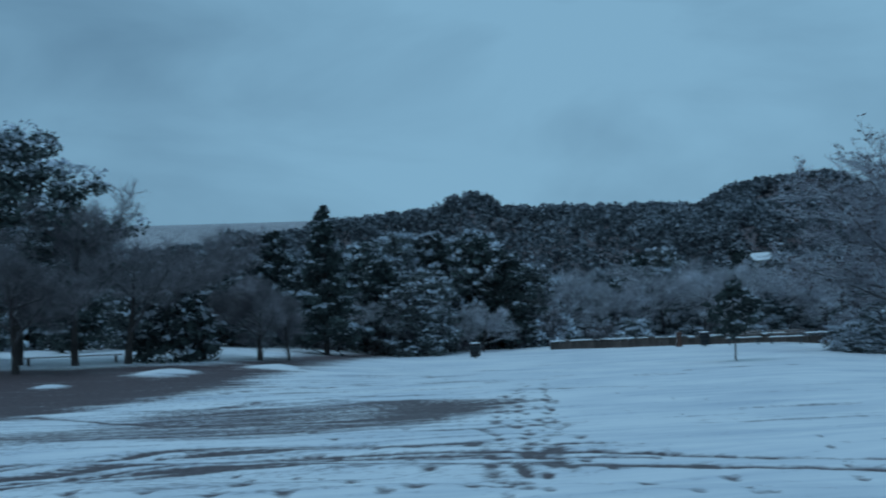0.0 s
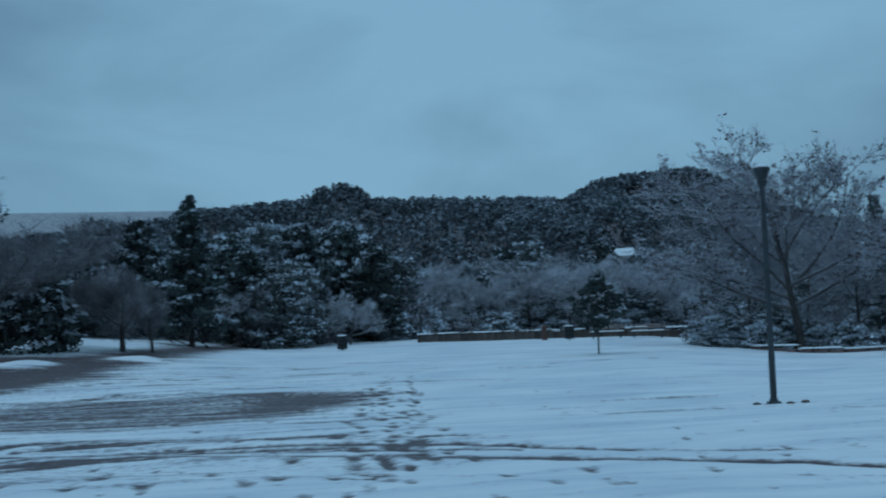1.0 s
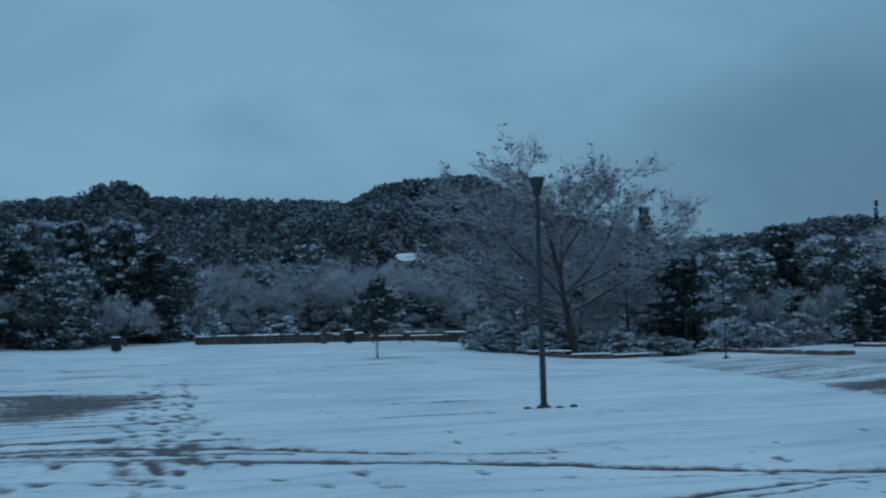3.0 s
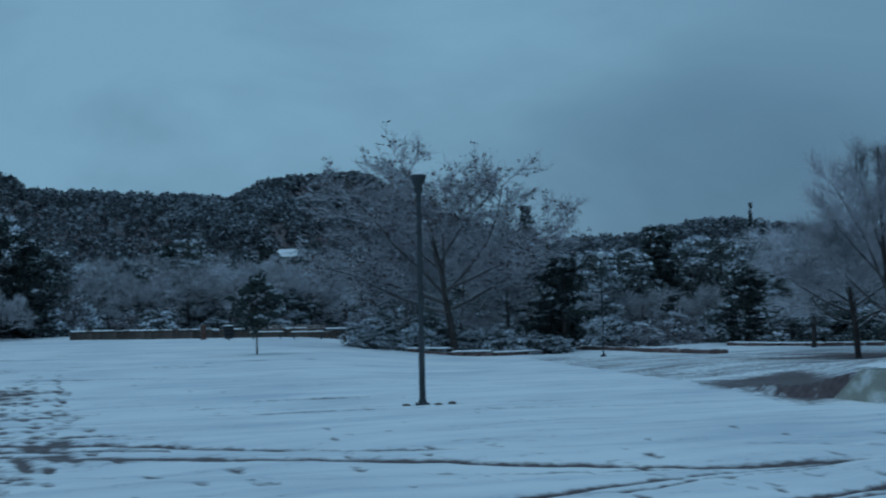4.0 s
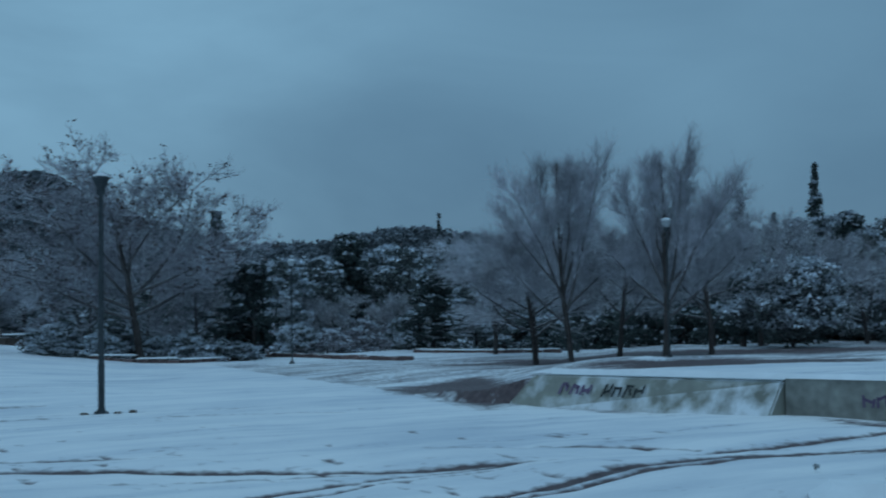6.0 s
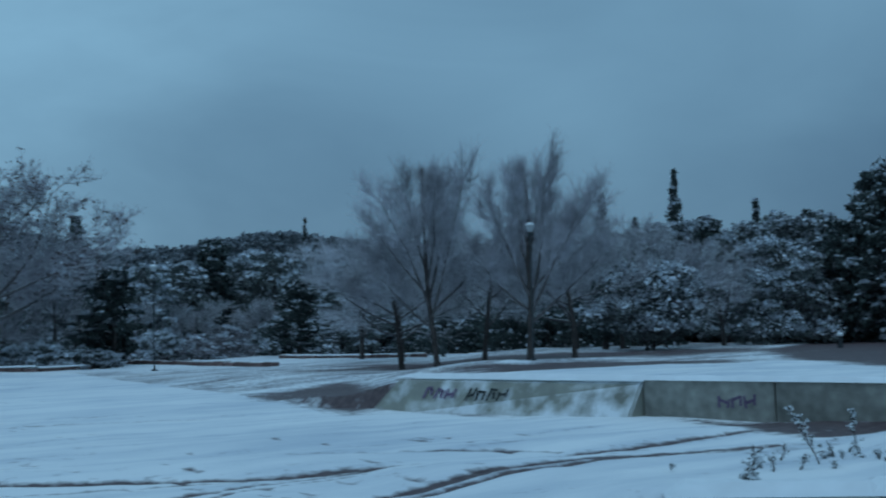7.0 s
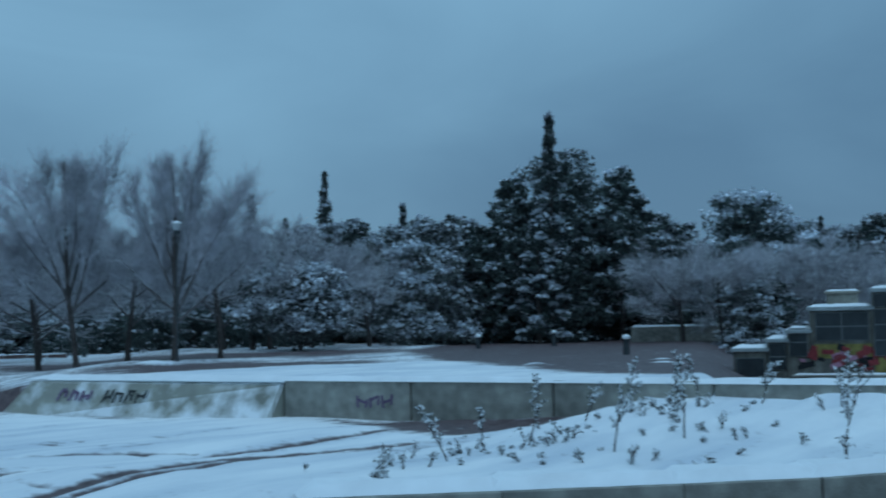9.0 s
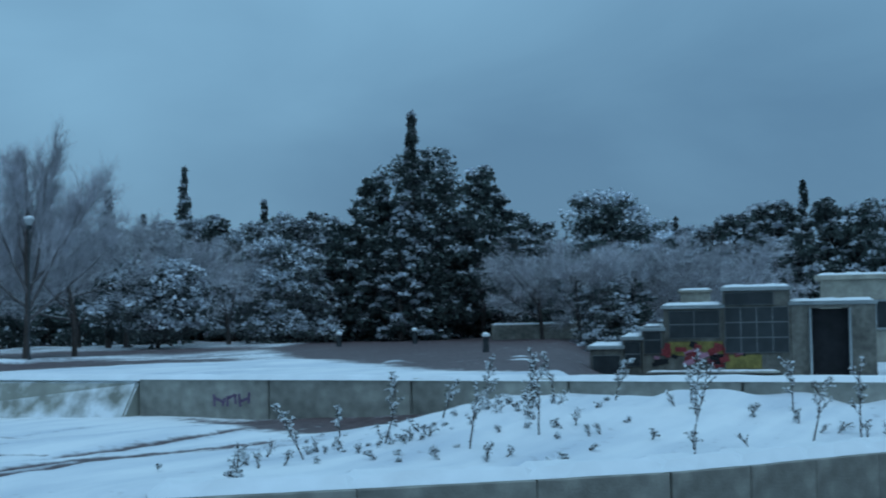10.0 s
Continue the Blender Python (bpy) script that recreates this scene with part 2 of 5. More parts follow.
EDGING = material("brown_edging", (0.17, 0.108, 0.10), 0.9, grain=9.0, amount=0.3, stain=1.0, bump=0.6, bump_scale=20, random_amount=0.35, snow=0.15)
STEEL = material("painted_dark_steel", (0.052, 0.060, 0.066), 0.5, metal=0.2, grain=20, amount=0.2, stain=3, bump=0.1)
PALE = material("pale_lamp_glass", (0.50, 0.53, 0.55), 0.3, grain=10, amount=0.05, bump=0)
BLACK = material("black_plastic", (0.018, 0.019, 0.02), 0.55, grain=16, amount=0.25, bump=0.1)
TIMBER = material("weathered_bench_timber", (0.30, 0.24, 0.22), 0.8, grain=9, amount=0.25, bump=0.3, snow=0.1)
RUST = material("rust_red_iron", (0.13, 0.07, 0.055), 0.8, grain=12, amount=0.35, bump=0.3)
PLASTER = material("cream_plaster", (0.36, 0.34, 0.29), 0.9, grain=6, amount=0.14, stain=1.2, stain_amount=0.3, bump=0.25)
GREYPAINT = material("grey_painted_frame", (0.30, 0.33, 0.34), 0.6, grain=10, amount=0.12, bump=0.1)
# cream plaster again, darkened so that the facade's shade is in the colour
SHADY = material("shaded_cream_plaster", (0.15, 0.142, 0.125), 0.9, grain=6, amount=0.2, stain=1.5, stain_amount=0.35, bump=0.25)
THICKET = material("frosted_thicket", (0.27, 0.255, 0.275), 0.9, grain=3.0, amount=0.3, random_amount=0.4, bump=0)
PLANETWIG = material("plane_tree_twigs", (0.36, 0.345, 0.385), 0.9, grain=3.0, amount=0.3, random_amount=0.35, bump=0, snow=0.3)
SASH = material("dull_grey_sash", (0.15, 0.165, 0.17), 0.7, grain=10, amount=0.15, bump=0.1)
PANE = material("dark_glass", (0.030, 0.036, 0.040), 0.22, grain=5, amount=0.2, bump=0, spec=0.35)
DARK = material("doorway_shade_and_dark_paint", (0.012, 0.013, 0.016), 0.7, grain=5, amount=0.3, bump=0.1)
YELLOW = material("yellow_spray_paint", (0.20, 0.165, 0.05), 0.7, grain=10, amount=0.3, stain=3, bump=0.1)
RED = material("red_spray_paint", (0.24, 0.035, 0.04), 0.7, grain=10, amount=0.4, stain=3, bump=0.1)
PINK = material("pink_spray_paint", (0.42, 0.20, 0.27), 0.7, grain=10, amount=0.3, stain=3, bump=0.1)
PURPLE = material("purple_spray_paint", (0.18, 0.125, 0.205), 0.7, grain=10, amount=0.3, stain=3, bump=0.1)
INK = material("black_spray_paint", (0.04, 0.045, 0.045), 0.7, grain=10, amount=0.3, stain=3, bump=0.1)


# ---- makers ----
def mesh_of(name, verts, faces, mats, index=None, smooth=False):
    me = bpy.data.meshes.new(name)
    verts, faces = np.asarray(verts, np.float32), np.asarray(faces, np.int32)
    k = faces.shape[1]
    me.vertices.add(len(verts))
    me.vertices.foreach_set("co", verts.ravel())
    me.loops.add(faces.size)
    me.loops.foreach_set("vertex_index", faces.ravel())
    me.polygons.add(len(faces))
    me.polygons.foreach_set("loop_start", np.arange(0, faces.size, k, dtype=np.int32))
    me.polygons.foreach_set("loop_total", np.full(len(faces), k, np.int32))
    for m in mats:
        me.materials.append(m)
    if index is not None:
        me.polygons.foreach_set("material_index", np.asarray(index, np.int32))
    if smooth:
        me.polygons.foreach_set("use_smooth", np.ones(len(faces), bool))
    me.update(calc_edges=True)
    me.validate()
    return me


def part(name, bm, mat, parent=None, label=""):
    """Links a bmesh, or a ready mesh, as one mesh object under a thing or part."""
    if isinstance(bm, bpy.types.Mesh):
        me = bm
    else:
        bmesh.ops.recalc_face_normals(bm, faces=bm.faces)
        me = bpy.data.meshes.new(name)
        bm.to_mesh(me)
        bm.free()
        me.materials.append(mat)
    ob = new(name, me)
    ob.parent = parent
    if label:
        tagged(ob, label)
    return ob


def thing(name, x, y, z, label, category, group="", turn=0.0, kind=""):
    ob = new(name)
    ob.matrix_basis = pose(x, y, z, 0, 0, turn)
    return tagged(ob, label, category, group, kind)


def at(az, d):
    """Plan position from a bearing (degrees east of north) and a distance."""
    return d * math.sin(radians(az)), d * math.cos(radians(az))


def lz(x, y):
    return float(land(x, y))


def box(sx, sy, sz, x=0.0, y=0.0, z=0.0, bevel=0.02, bm=None):
    """A bevelled block with its base centre at x, y, z."""
    bm = bm or bmesh.new()
    made = bmesh.ops.create_cube(bm, size=1.0, matrix=Matrix.Translation((x, y, z + sz / 2)) @ Matrix.Diagonal((sx, sy, sz, 1)))
    if bevel:
        edges = {e for v in made["verts"] for e in v.link_edges}
        bmesh.ops.bevel(bm, geom=list(edges), offset=bevel, segments=1, affect="EDGES", clamp_overlap=True)
    return bm


def tube(rings, sides=10, bm=None, cap=True):
    """A turned body from (z, radius) rings."""
    bm = bm or bmesh.new()
    loops = []
    for z, r in rings:
        loops.append([bm.verts.new((r * math.cos(2 * math.pi * i / sides), r * math.sin(2 * math.pi * i / sides), z)) for i in range(sides)])
    for a, b in zip(loops, loops[1:]):
        for i in range(sides):
            bm.faces.new((a[i], a[(i + 1) % sides], b[(i + 1) % sides], b[i]))
    if cap:
        bm.faces.new(loops[-1])
        bm.faces.new(list(reversed(loops[0])))
    return bm


def snow_cap(sx, sy, h=0.06, seed=0, bm=None, x=0.0, y=0.0, z=0.0):
    """A soft, uneven pad of snow lying on a ledge."""
    bm = bm or bmesh.new()
    rng = random.Random(seed)
    nx, ny = max(3, min(60, int(sx / 0.18))), 4
    grid = []
    for i in range(nx + 1):
        row = []
        for j in range(ny + 1):
            u, v = i / nx * 2 - 1, j / ny * 2 - 1
            edge = min(1.0, (1 - abs(v)) * 2.2, (1 - abs(u)) * nx * 0.6)
            row.append(bm.verts.new((x + u * sx / 2, y + v * sy / 2 * (1 + rng.uniform(-0.04, 0.04)), z + h * max(0.0, edge) ** 0.5 * rng.uniform(0.75, 1.2) - 0.006)))
        grid.append(row)
    for i in range(nx):
        for j in range(ny):
            bm.faces.new((grid[i][j], grid[i + 1][j], grid[i + 1][j + 1], grid[i][j + 1]))
    return bm


def prisms(segs, sides=4):
    """Tapered limbs from rows of (x0, y0, z0, x1, y1, z1, r0, r1)."""
    s = np.asarray(segs, float)
    p, q = s[:, :3], s[:, 3:6]
    d = q - p
    d /= np.linalg.norm(d, axis=1)[:, None] + 1e-9
    ref = np.where(np.abs(d[:, 2:3]) > 0.9, [[1.0, 0, 0]], [[0, 0, 1.0]])
    u = np.cross(d, ref)
    u /= np.linalg.norm(u, axis=1)[:, None] + 1e-9
    w = np.cross(d, u)
    ang = np.arange(sides) * 2 * np.pi / sides
    ring = u[:, None] * np.cos(ang)[None, :, None] + w[:, None] * np.sin(ang)[None, :, None]
    a = p[:, None] + ring * s[:, 6][:, None, None]
    b = q[:, None] + ring * s[:, 7][:, None, None]
    verts = np.concatenate([a, b], axis=1).reshape(-1, 3)
    k = np.arange(sides)
    f = np.stack([k, (k + 1) % sides, (k + 1) % sides + sides, k + sides], axis=1)
    faces = (np.arange(len(s)) * 2 * sides)[:, None, None] + f[None]
    return verts, faces.reshape(-1, 4)


def tufts(rng, centres, radii, count, size, snow, flat=0.55, snow_top=0.0):
    """Leaf sprays scattered through clumps: small blades, and for each whether it carries snow."""
    centres, radii = np.asarray(centres, float), np.asarray(radii, float)
    n = len(centres) * count
    c, r = np.repeat(centres, count, axis=0), np.repeat(radii, count)
    v = rng.normal(size=(n, 3))
    v /= np.linalg.norm(v, axis=1)[:, None]
    v *= (rng.uniform(0.25, 1.0, n) ** 0.5)[:, None]
    pos = c + v * r[:, None] * np.array([1, 1, flat])
    # the upper side of each clump carries snow, more on some clumps than on others
    line = np.repeat(0.75 - 1.15 * np.asarray(snow, float) + rng.normal(0, 0.24, len(centres)), count) + snow_top
    white = v[:, 2] + rng.normal(0, 0.11, n) > line
    a = rng.normal(size=(n, 3))
    b = rng.normal(size=(n, 3))
    a[:, 2] *= np.where(white, 0.6, 0.9)
    b[:, 2] *= np.where(white, 0.6, 0.9)
    a /= np.linalg.norm(a, axis=1)[:, None]
    b -= a * np.sum(a * b, axis=1)[:, None]
    b /= np.linalg.norm(b, axis=1)[:, None]
    s = np.repeat(np.broadcast_to(np.asarray(size, float), len(centres)), count) * rng.uniform(0.55, 1.35, n) * np.where(white, 1.15, 1.0)
    a *= s[:, None]
    b *= (s * rng.uniform(0.6, 1.1, n))[:, None]
    verts = np.stack([pos - a, pos + a * 0.8 - b * 0.3, pos + b * 0.8], axis=1).reshape(-1, 3)
    return verts, np.arange(3 * n).reshape(-1, 3), white.astype(np.int32)


def limbs(rng, height, plan, trunk_r, lean=(0, 0), first=0.25, curve=0.12, leaders=()):
    """A branching skeleton. plan: per level (children, length share, angle low, angle high, rise). leaders: main limbs set by hand as (height share, across, deep, up, length share). Gives rows of segments, their level and the limb they grow on."""
    rows, levels, owner = [], [], []

    def grow(p, d, length, r, level, parts, limb):
        pts = [(p.copy(), r)]
        q, dd = p.copy(), d.copy()
        for i in range(parts):
            dd = dd + rng.normal(0, curve * (0.4 if level == 0 else 1), 3) + np.array([0, 0, 0.06 * (level > 0)])
            dd /= np.linalg.norm(dd)
            nxt = q + dd * length / parts
            r2 = r * (1 - 0.72 * (i + 1) / parts)
            rows.append((*q, *nxt, pts[-1][1], r2))
            levels.append(level)
            owner.append(limb)
            q = nxt
            pts.append((q.copy(), r2))
        if level >= len(plan):
            return
        if level == 0 and leaders:
            for j, (f, across, deep, up, share) in enumerate(leaders):
                k = min(int(f * parts), parts - 1)
                base = pts[k][0] + (pts[k + 1][0] - pts[k][0]) * (f * parts - k)
                nd = np.array([across, deep, up], float)
                grow(base, nd / np.linalg.norm(nd), length * share, pts[k][1] * 0.6, 1, 4, j)
            return
        children, share, lo, hi, rise = plan[level]
        if leaders and level == 1:
            children = max(4, round(children * length / (0.55 * height)))
        for j in range(children):
            f = (first if level == 0 else 0.25) + (1 - (first if level == 0 else 0.25)) * (j + rng.uniform(0.2, 0.9)) / children
            k = min(int(f * parts), parts - 1)
            base, br = pts[k][0] + (pts[k + 1][0] - pts[k][0]) * (f * parts - k), pts[k][1]
            ax = (pts[k + 1][0] - pts[k][0])
            ax /= np.linalg.norm(ax)
            side = np.cross(ax, rng.normal(size=3))
            side /= np.linalg.norm(side) + 1e-9
            ang = radians(rng.uniform(lo, hi))
            nd = ax * math.cos(ang) + side * math.sin(ang) + np.array([0, 0, rise])
            nd /= np.linalg.norm(nd)
            grow(base, nd, length * share * rng.uniform(0.7, 1.15) * (1.15 - 0.45 * f), max(br * 0.55, 0.008), level + 1, 3 if level < 2 else 2, j if level == 0 else limb)

    grow(np.zeros(3), np.array([lean[0], lean[1], 1.0]), height, trunk_r, 0, 6, -1)
    return np.array(rows), np.array(levels), np.array(owner)


def leafless_tree(rng, x, y, z, height, plan, trunk_r, label, first=0.25, tip=0.011, group="", leaves=0, curve=0.12, lean=(0, 0), wide=1.3, twig=TWIG, leaders=(), turn=0.0, leaf_r=0.16, fuzz=6, fuzz_len=0.42, fuzz_r=0.0055):
    rows, levels, owner = limbs(rng, height, plan, trunk_r, first=first, curve=curve, lean=lean, leaders=leaders)
    rows[:, :6] *= height / rows[:, 5].max()
    rows[:, [0, 1, 3, 4]] *= wide
    rows[:, 6:8] = np.maximum(rows[:, 6:8], tip)
    # finest twigs along all the smaller branches
    base, who = np.repeat(rows[levels >= 2], fuzz, axis=0), np.repeat(owner[levels >= 2], fuzz)
    along_branch = base[:, 3:6] - base[:, :3]
    start = base[:, :3] + along_branch * rng.uniform(0, 1, (len(base), 1))
    way = along_branch / (np.linalg.norm(along_branch, axis=1)[:, None] + 1e-9) * 0.8 + rng.normal(0, 0.5, (len(base), 3)) + np.array([0, 0, 0.25])
    way *= (fuzz_len * rng.uniform(0.4, 1.3, len(base)) / np.linalg.norm(way, axis=1))[:, None]
    fine = np.column_stack([start, start + way, np.full(len(base), fuzz_r), np.full(len(base), fuzz_r * 0.6)])
    rows, levels, owner = np.concatenate([rows, fine]), np.concatenate([levels, np.full(len(fine), 9)]), np.concatenate([owner, who])
    tree = thing("bare_tree", x, y, z - 0.05, label, "tree", group, turn)
    v, f = prisms(rows[levels == 0], 8)
    part("trunk", mesh_of("trunk", v, f, [BARK], smooth=True), None, tree)
    for j in range(owner.max() + 1):
        v, f = prisms(rows[(levels == 1) & (owner == j)], 5)
        limb = part("limb", mesh_of("limb", v, f, [LIMB], smooth=True), None, tree)
        v, f = prisms(rows[(levels >= 2) & (owner == j)], 3)
        tagged(part("twig_spray", mesh_of("twig_spray", v, f, [twig]), None, limb, "fine twigs furred with snow"), kind="stuff")
    if leaves:
        tips = rows[levels == 9][:, 3:6]
        pick = tips[rng.choice(len(tips), min(leaves, len(tips)), replace=False)]
        v, f, w = tufts(rng, pick, np.full(len(pick), leaf_r), 5, 0.10, 0.45)
        part("leaves", mesh_of("leaves", v, f, [DEADLEAF, FROST], w), None, tree, "withered brown leaves with snow")
    return tree


def conifer(rng, x, y, z, height, width, label, style="pine", name="pine_tree", leaf=NEEDLES, snow=0.5, group="", clear=0.12, count=46, size=0.26, clumps=70, stem_r=None):
    """Evergreen: tapered trunk with boughs, crown of many snow-topped clumps. style: pine (rounded, gappy), fir (cone), spire (cypress), bush (round to the ground)."""
    tree = thing(name, x, y, z - 0.05, label, "tree" if style != "bush" else "shrub", group)
    cs, rs, bough = [], [], []
    for i in range(clumps):
        u = (i + rng.uniform(0, 1)) / clumps
        h = clear + (1 - clear) * u
        if style == "fir":
            reach = width / 2 * (1 - u) ** 0.85 + 0.12
        elif style == "spire":
            reach = width / 2 * (1 - u ** 1.6) * (0.55 + 0.45 * min(1, u * 6)) * 0.8 + 0.02
        elif style == "bush":
            reach = width / 2 * math.sqrt(max(0.05, 1 - (u * 1.02 - 0.1) ** 2))
        else:
            reach = width / 2 * (0.55 + 0.6 * math.sin(math.pi * min(1, 0.12 + u * 0.93))) * (1.08 - 0.5 * u ** 3)
        a = rng.uniform(0, 2 * math.pi)
        k = reach * (rng.uniform(0.15, 1.0) ** 0.5) * (1 if style != "pine" else rng.uniform(0.8, 1.15))
        rad = {"fir": 0.12, "spire": 0.30, "bush": 0.15, "pine": 0.13}[style] * width * rng.uniform(0.65, 1.25) * (1 - 0.7 * u if style in ("fir", "spire") else 1)
        c = (k * math.cos(a), k * math.sin(a), h * height - rad * 0.4)
        cs.append(c)
        rs.append(max(rad, 0.12))
        if i % 3 == 0 and style in ("pine", "bush", "fir"):
            bough.append((0, 0, max(0.1, c[2] - 0.35 * k), *c, 0.05 if height > 4 else 0.02, 0.012))
    r0 = stem_r or 0.018 * height + 0.03
    stem = [(0, 0, 0, 0.02, 0.01, height * 0.45, r0, r0 * 0.7), (0.02, 0.01, height * 0.45, 0, 0, height * 0.93, r0 * 0.7, 0.03)]
    v, f = prisms(stem + bough, 6)
    part("trunk", mesh_of("trunk", v, f, [BARK], smooth=True), None, tree)
    v, f, w = tufts(rng, cs, rs, count, size, snow, flat=1.5 if style == "spire" else 0.6)
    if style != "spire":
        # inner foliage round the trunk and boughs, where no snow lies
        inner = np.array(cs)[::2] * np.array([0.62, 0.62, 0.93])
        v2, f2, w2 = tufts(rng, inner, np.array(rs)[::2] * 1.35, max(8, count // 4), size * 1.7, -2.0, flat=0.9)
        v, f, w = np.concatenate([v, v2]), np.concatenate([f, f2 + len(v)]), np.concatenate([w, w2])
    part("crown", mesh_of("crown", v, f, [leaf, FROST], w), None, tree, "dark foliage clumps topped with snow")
    return tree


def put(ob, x, y, scale, turn=0.0, sink=0.05, z=None):
    """Another specimen of a tree, on the ground at x, y."""
    zz = lz(x, y) if z is None else z
    s = scale if isinstance(scale, tuple) else (scale, scale, scale)
    return copy_thing(ob, pose(x, y, zz - sink, 0, 0, turn) @ Matrix.Diagonal((*s, 1)))


# ---- the ground: one sheet, snow with bare asphalt where it has been driven, trodden or melted ----
def inside(x, y, poly):
    """Metres by which a point lies inside a polygon (negative: outside)."""
    p = np.array(poly, float)
    best, odd = np.full(x.shape, 1e9), np.zeros(x.shape, bool)
    for (ax, ay), (bx, by) in zip(p, np.roll(p, -1, axis=0)):
        dx, dy = bx - ax, by - ay
        t = np.clip(((x - ax) * dx + (y - ay) * dy) / (dx * dx + dy * dy), 0, 1)
        best = np.minimum(best, np.hypot(x - ax - t * dx, y - ay - t * dy))
        cross = (ay > y) != (by > y)
        odd ^= cross & (x < (bx - ax) * (y - ay) / ((by - ay) if by != ay else 1e-9) + ax)
    return np.where(odd, best, -best)


def along(x, y, line):
    """Distance from a smooth line through the given plan points."""
    p = np.array(line, float)
    t = np.arange(len(p))
    tt = np.linspace(0, len(p) - 1, 6 * len(p))
    q = np.column_stack([np.interp(tt, t, p[:, 0]), np.interp(tt, t, p[:, 1])])
    for _ in range(4):
        q[1:-1] = (q[:-2] + 2 * q[1:-1] + q[2:]) / 4
    best = np.full(x.shape, 1e9)
    for (ax, ay), (bx, by) in zip(q, q[1:]):
        dx, dy = bx - ax, by - ay
        k = np.clip(((x - ax) * dx + (y - ay) * dy) / (dx * dx + dy * dy + 1e-9), 0, 1)
        best = np.minimum(best, np.hypot(x - ax - k * dx, y - ay - k * dy))
    return best


ROAD_WEST = [(-30, 63), (-22, 34), (-11.9, 36.1), (-9.9, 40.5), (-8.0, 44.8), (-7.1, 54.8), (-5.0, 70.5), (-2.7, 92), (-7.6, 79.5), (-9.3, 61), (-10.5, 57.6), (-15.2, 57.4), (-18.7, 57.2)]
PATCH = [(-16, 27.5), (-9.8, 30.1), (-8.2, 31.2), (-7.4, 36.0), (-4.5, 36.8), (-1.4, 37.2), (1.5, 36.0), (1.0, 31.5), (-1.1, 27.4), (-3.7, 26.3), (-6.9, 27.8), (-10, 26.4)]
SLUSH = [(-1.4, 35.8), (1.4, 34.9), (1.3, 30.2), (-0.4, 28.8), (-1.6, 30.5)]
ROAD_MID = [(14.6, 21.0), (16.4, 27.0), (18.4, 31.5), (23.5, 34.4), (20.5, 28.5), (17.2, 22.9), (15.6, 21.6)]
YARD = [(22.0, 13.2), (24, 15.4), (33, 24.0), (46, 35), (70, 49), (84, 40), (62, 24), (44, 16.5), (30, 11.2), (22, 9.3)]
STRIP = [(20.5, 23.0), (25.5, 31.0), (29.5, 30.0), (33, 27.5), (26, 22.5)]
BARE_BED = [(29, 44), (35, 48), (43, 41), (48, 38), (43, 34), (33, 38.5)]
FOOT_OF_WALL = [(16.7, 14.6), (15.4, 12.3), (15.4, 10.6), (16.2, 9.9), (17.6, 10.0), (17.4, 12.0)]
LUMPS = [(-11.1, 53.5, 1.2), (-7.3, 58.2, 1.3), (-14.0, 48, 0.6), (26.8, 17.2, 0.35), (36, 18.6, 0.3), (33, 17.0, 0.3), (27.5, 31.0, 0.7)]
TRACKS = [
    ([(-9.0, 15.5), (-6.3, 19.3), (-4.7, 20.9), (-2.4, 21.4), (0, 20.8), (2.4, 19.3), (4.3, 17.7), (5.5, 16.9), (6.8, 16.1)], 0.10, 0.55),
    ([(-8.0, 14.0), (-5.8, 18.0), (-3.9, 19.3), (-1.6, 19.2), (0.9, 18.1), (3.2, 16.2), (5.8, 14.6), (7.9, 13.3), (9.5, 12.8)], 0.11, 0.75),
    ([(-8.5, 14.7), (-6.0, 18.8), (-4.2, 20.2), (-1.8, 20.1), (0.4, 19.3), (1.6, 18.6)], 0.07, 0.45),
    ([(-9.5, 17.0), (-6.8, 20.6), (-4.9, 22.2), (-2.8, 22.9), (-0.6, 22.8)], 0.08, 0.4),
    ([(0.3, 18.5), (1.6, 17.6), (2.9, 16.6)], 0.2, 0.65),
    ([(3.6, 10.6), (4.8, 11.6), (6.2, 12.0), (7.8, 12.6), (9.7, 12.7), (12.3, 12.4), (15.2, 12.4)], 0.085, 0.85),
    ([(5.9, 11.55), (7.6, 12.2), (9.7, 12.35), (12.3, 12.05)], 0.05, 0.55),
    ([(5.0, 9.6), (6.4, 10.5), (7.9, 10.85), (9.4, 11.0), (11.0, 11.1), (13.6, 10.6)], 0.09, 0.95),
    ([(6.6, 10.3), (8.0, 10.6), (9.5, 10.75), (11.0, 10.8), (12.8, 10.5)], 0.06, 0.7),
    ([(5.0, 14.1), (6.2, 13.7), (7.3, 13.3), (8.4, 12.95), (9.6, 12.75)], 0.06, 0.6),
    ([(9.2, 14.6), (10.8, 13.8), (12.1, 12.8)], 0.06, 0.55),
    ([(11.0, 10.95), (12.2, 11.0), (13.6, 10.75)], 0.2, 0.6),
    ([(-11, 36), (-6, 30.6), (-3.0, 29.9), (0, 30.6)], 0.10, 0.4),
    ([(-9.0, 41), (-5.0, 45.0), (-1.0, 46.5), (3, 46.2)], 0.12, 0.35),
    ([(-7.0, 36.5), (-3.0, 39.4), (1.5, 39.8), (5.5, 38.8)], 0.12, 0.4),
    ([(2.5, 30.0), (7, 28.4), (11, 27.2)], 0.10, 0.22),
    ([(4.5, 24.5), (8.4, 23.4), (12.4, 21.8)], 0.10, 0.25),
    ([(6.2, 34.5), (10, 33.5), (14, 31)], 0.12, 0.22),
]
rng0 = np.random.default_rng(4)
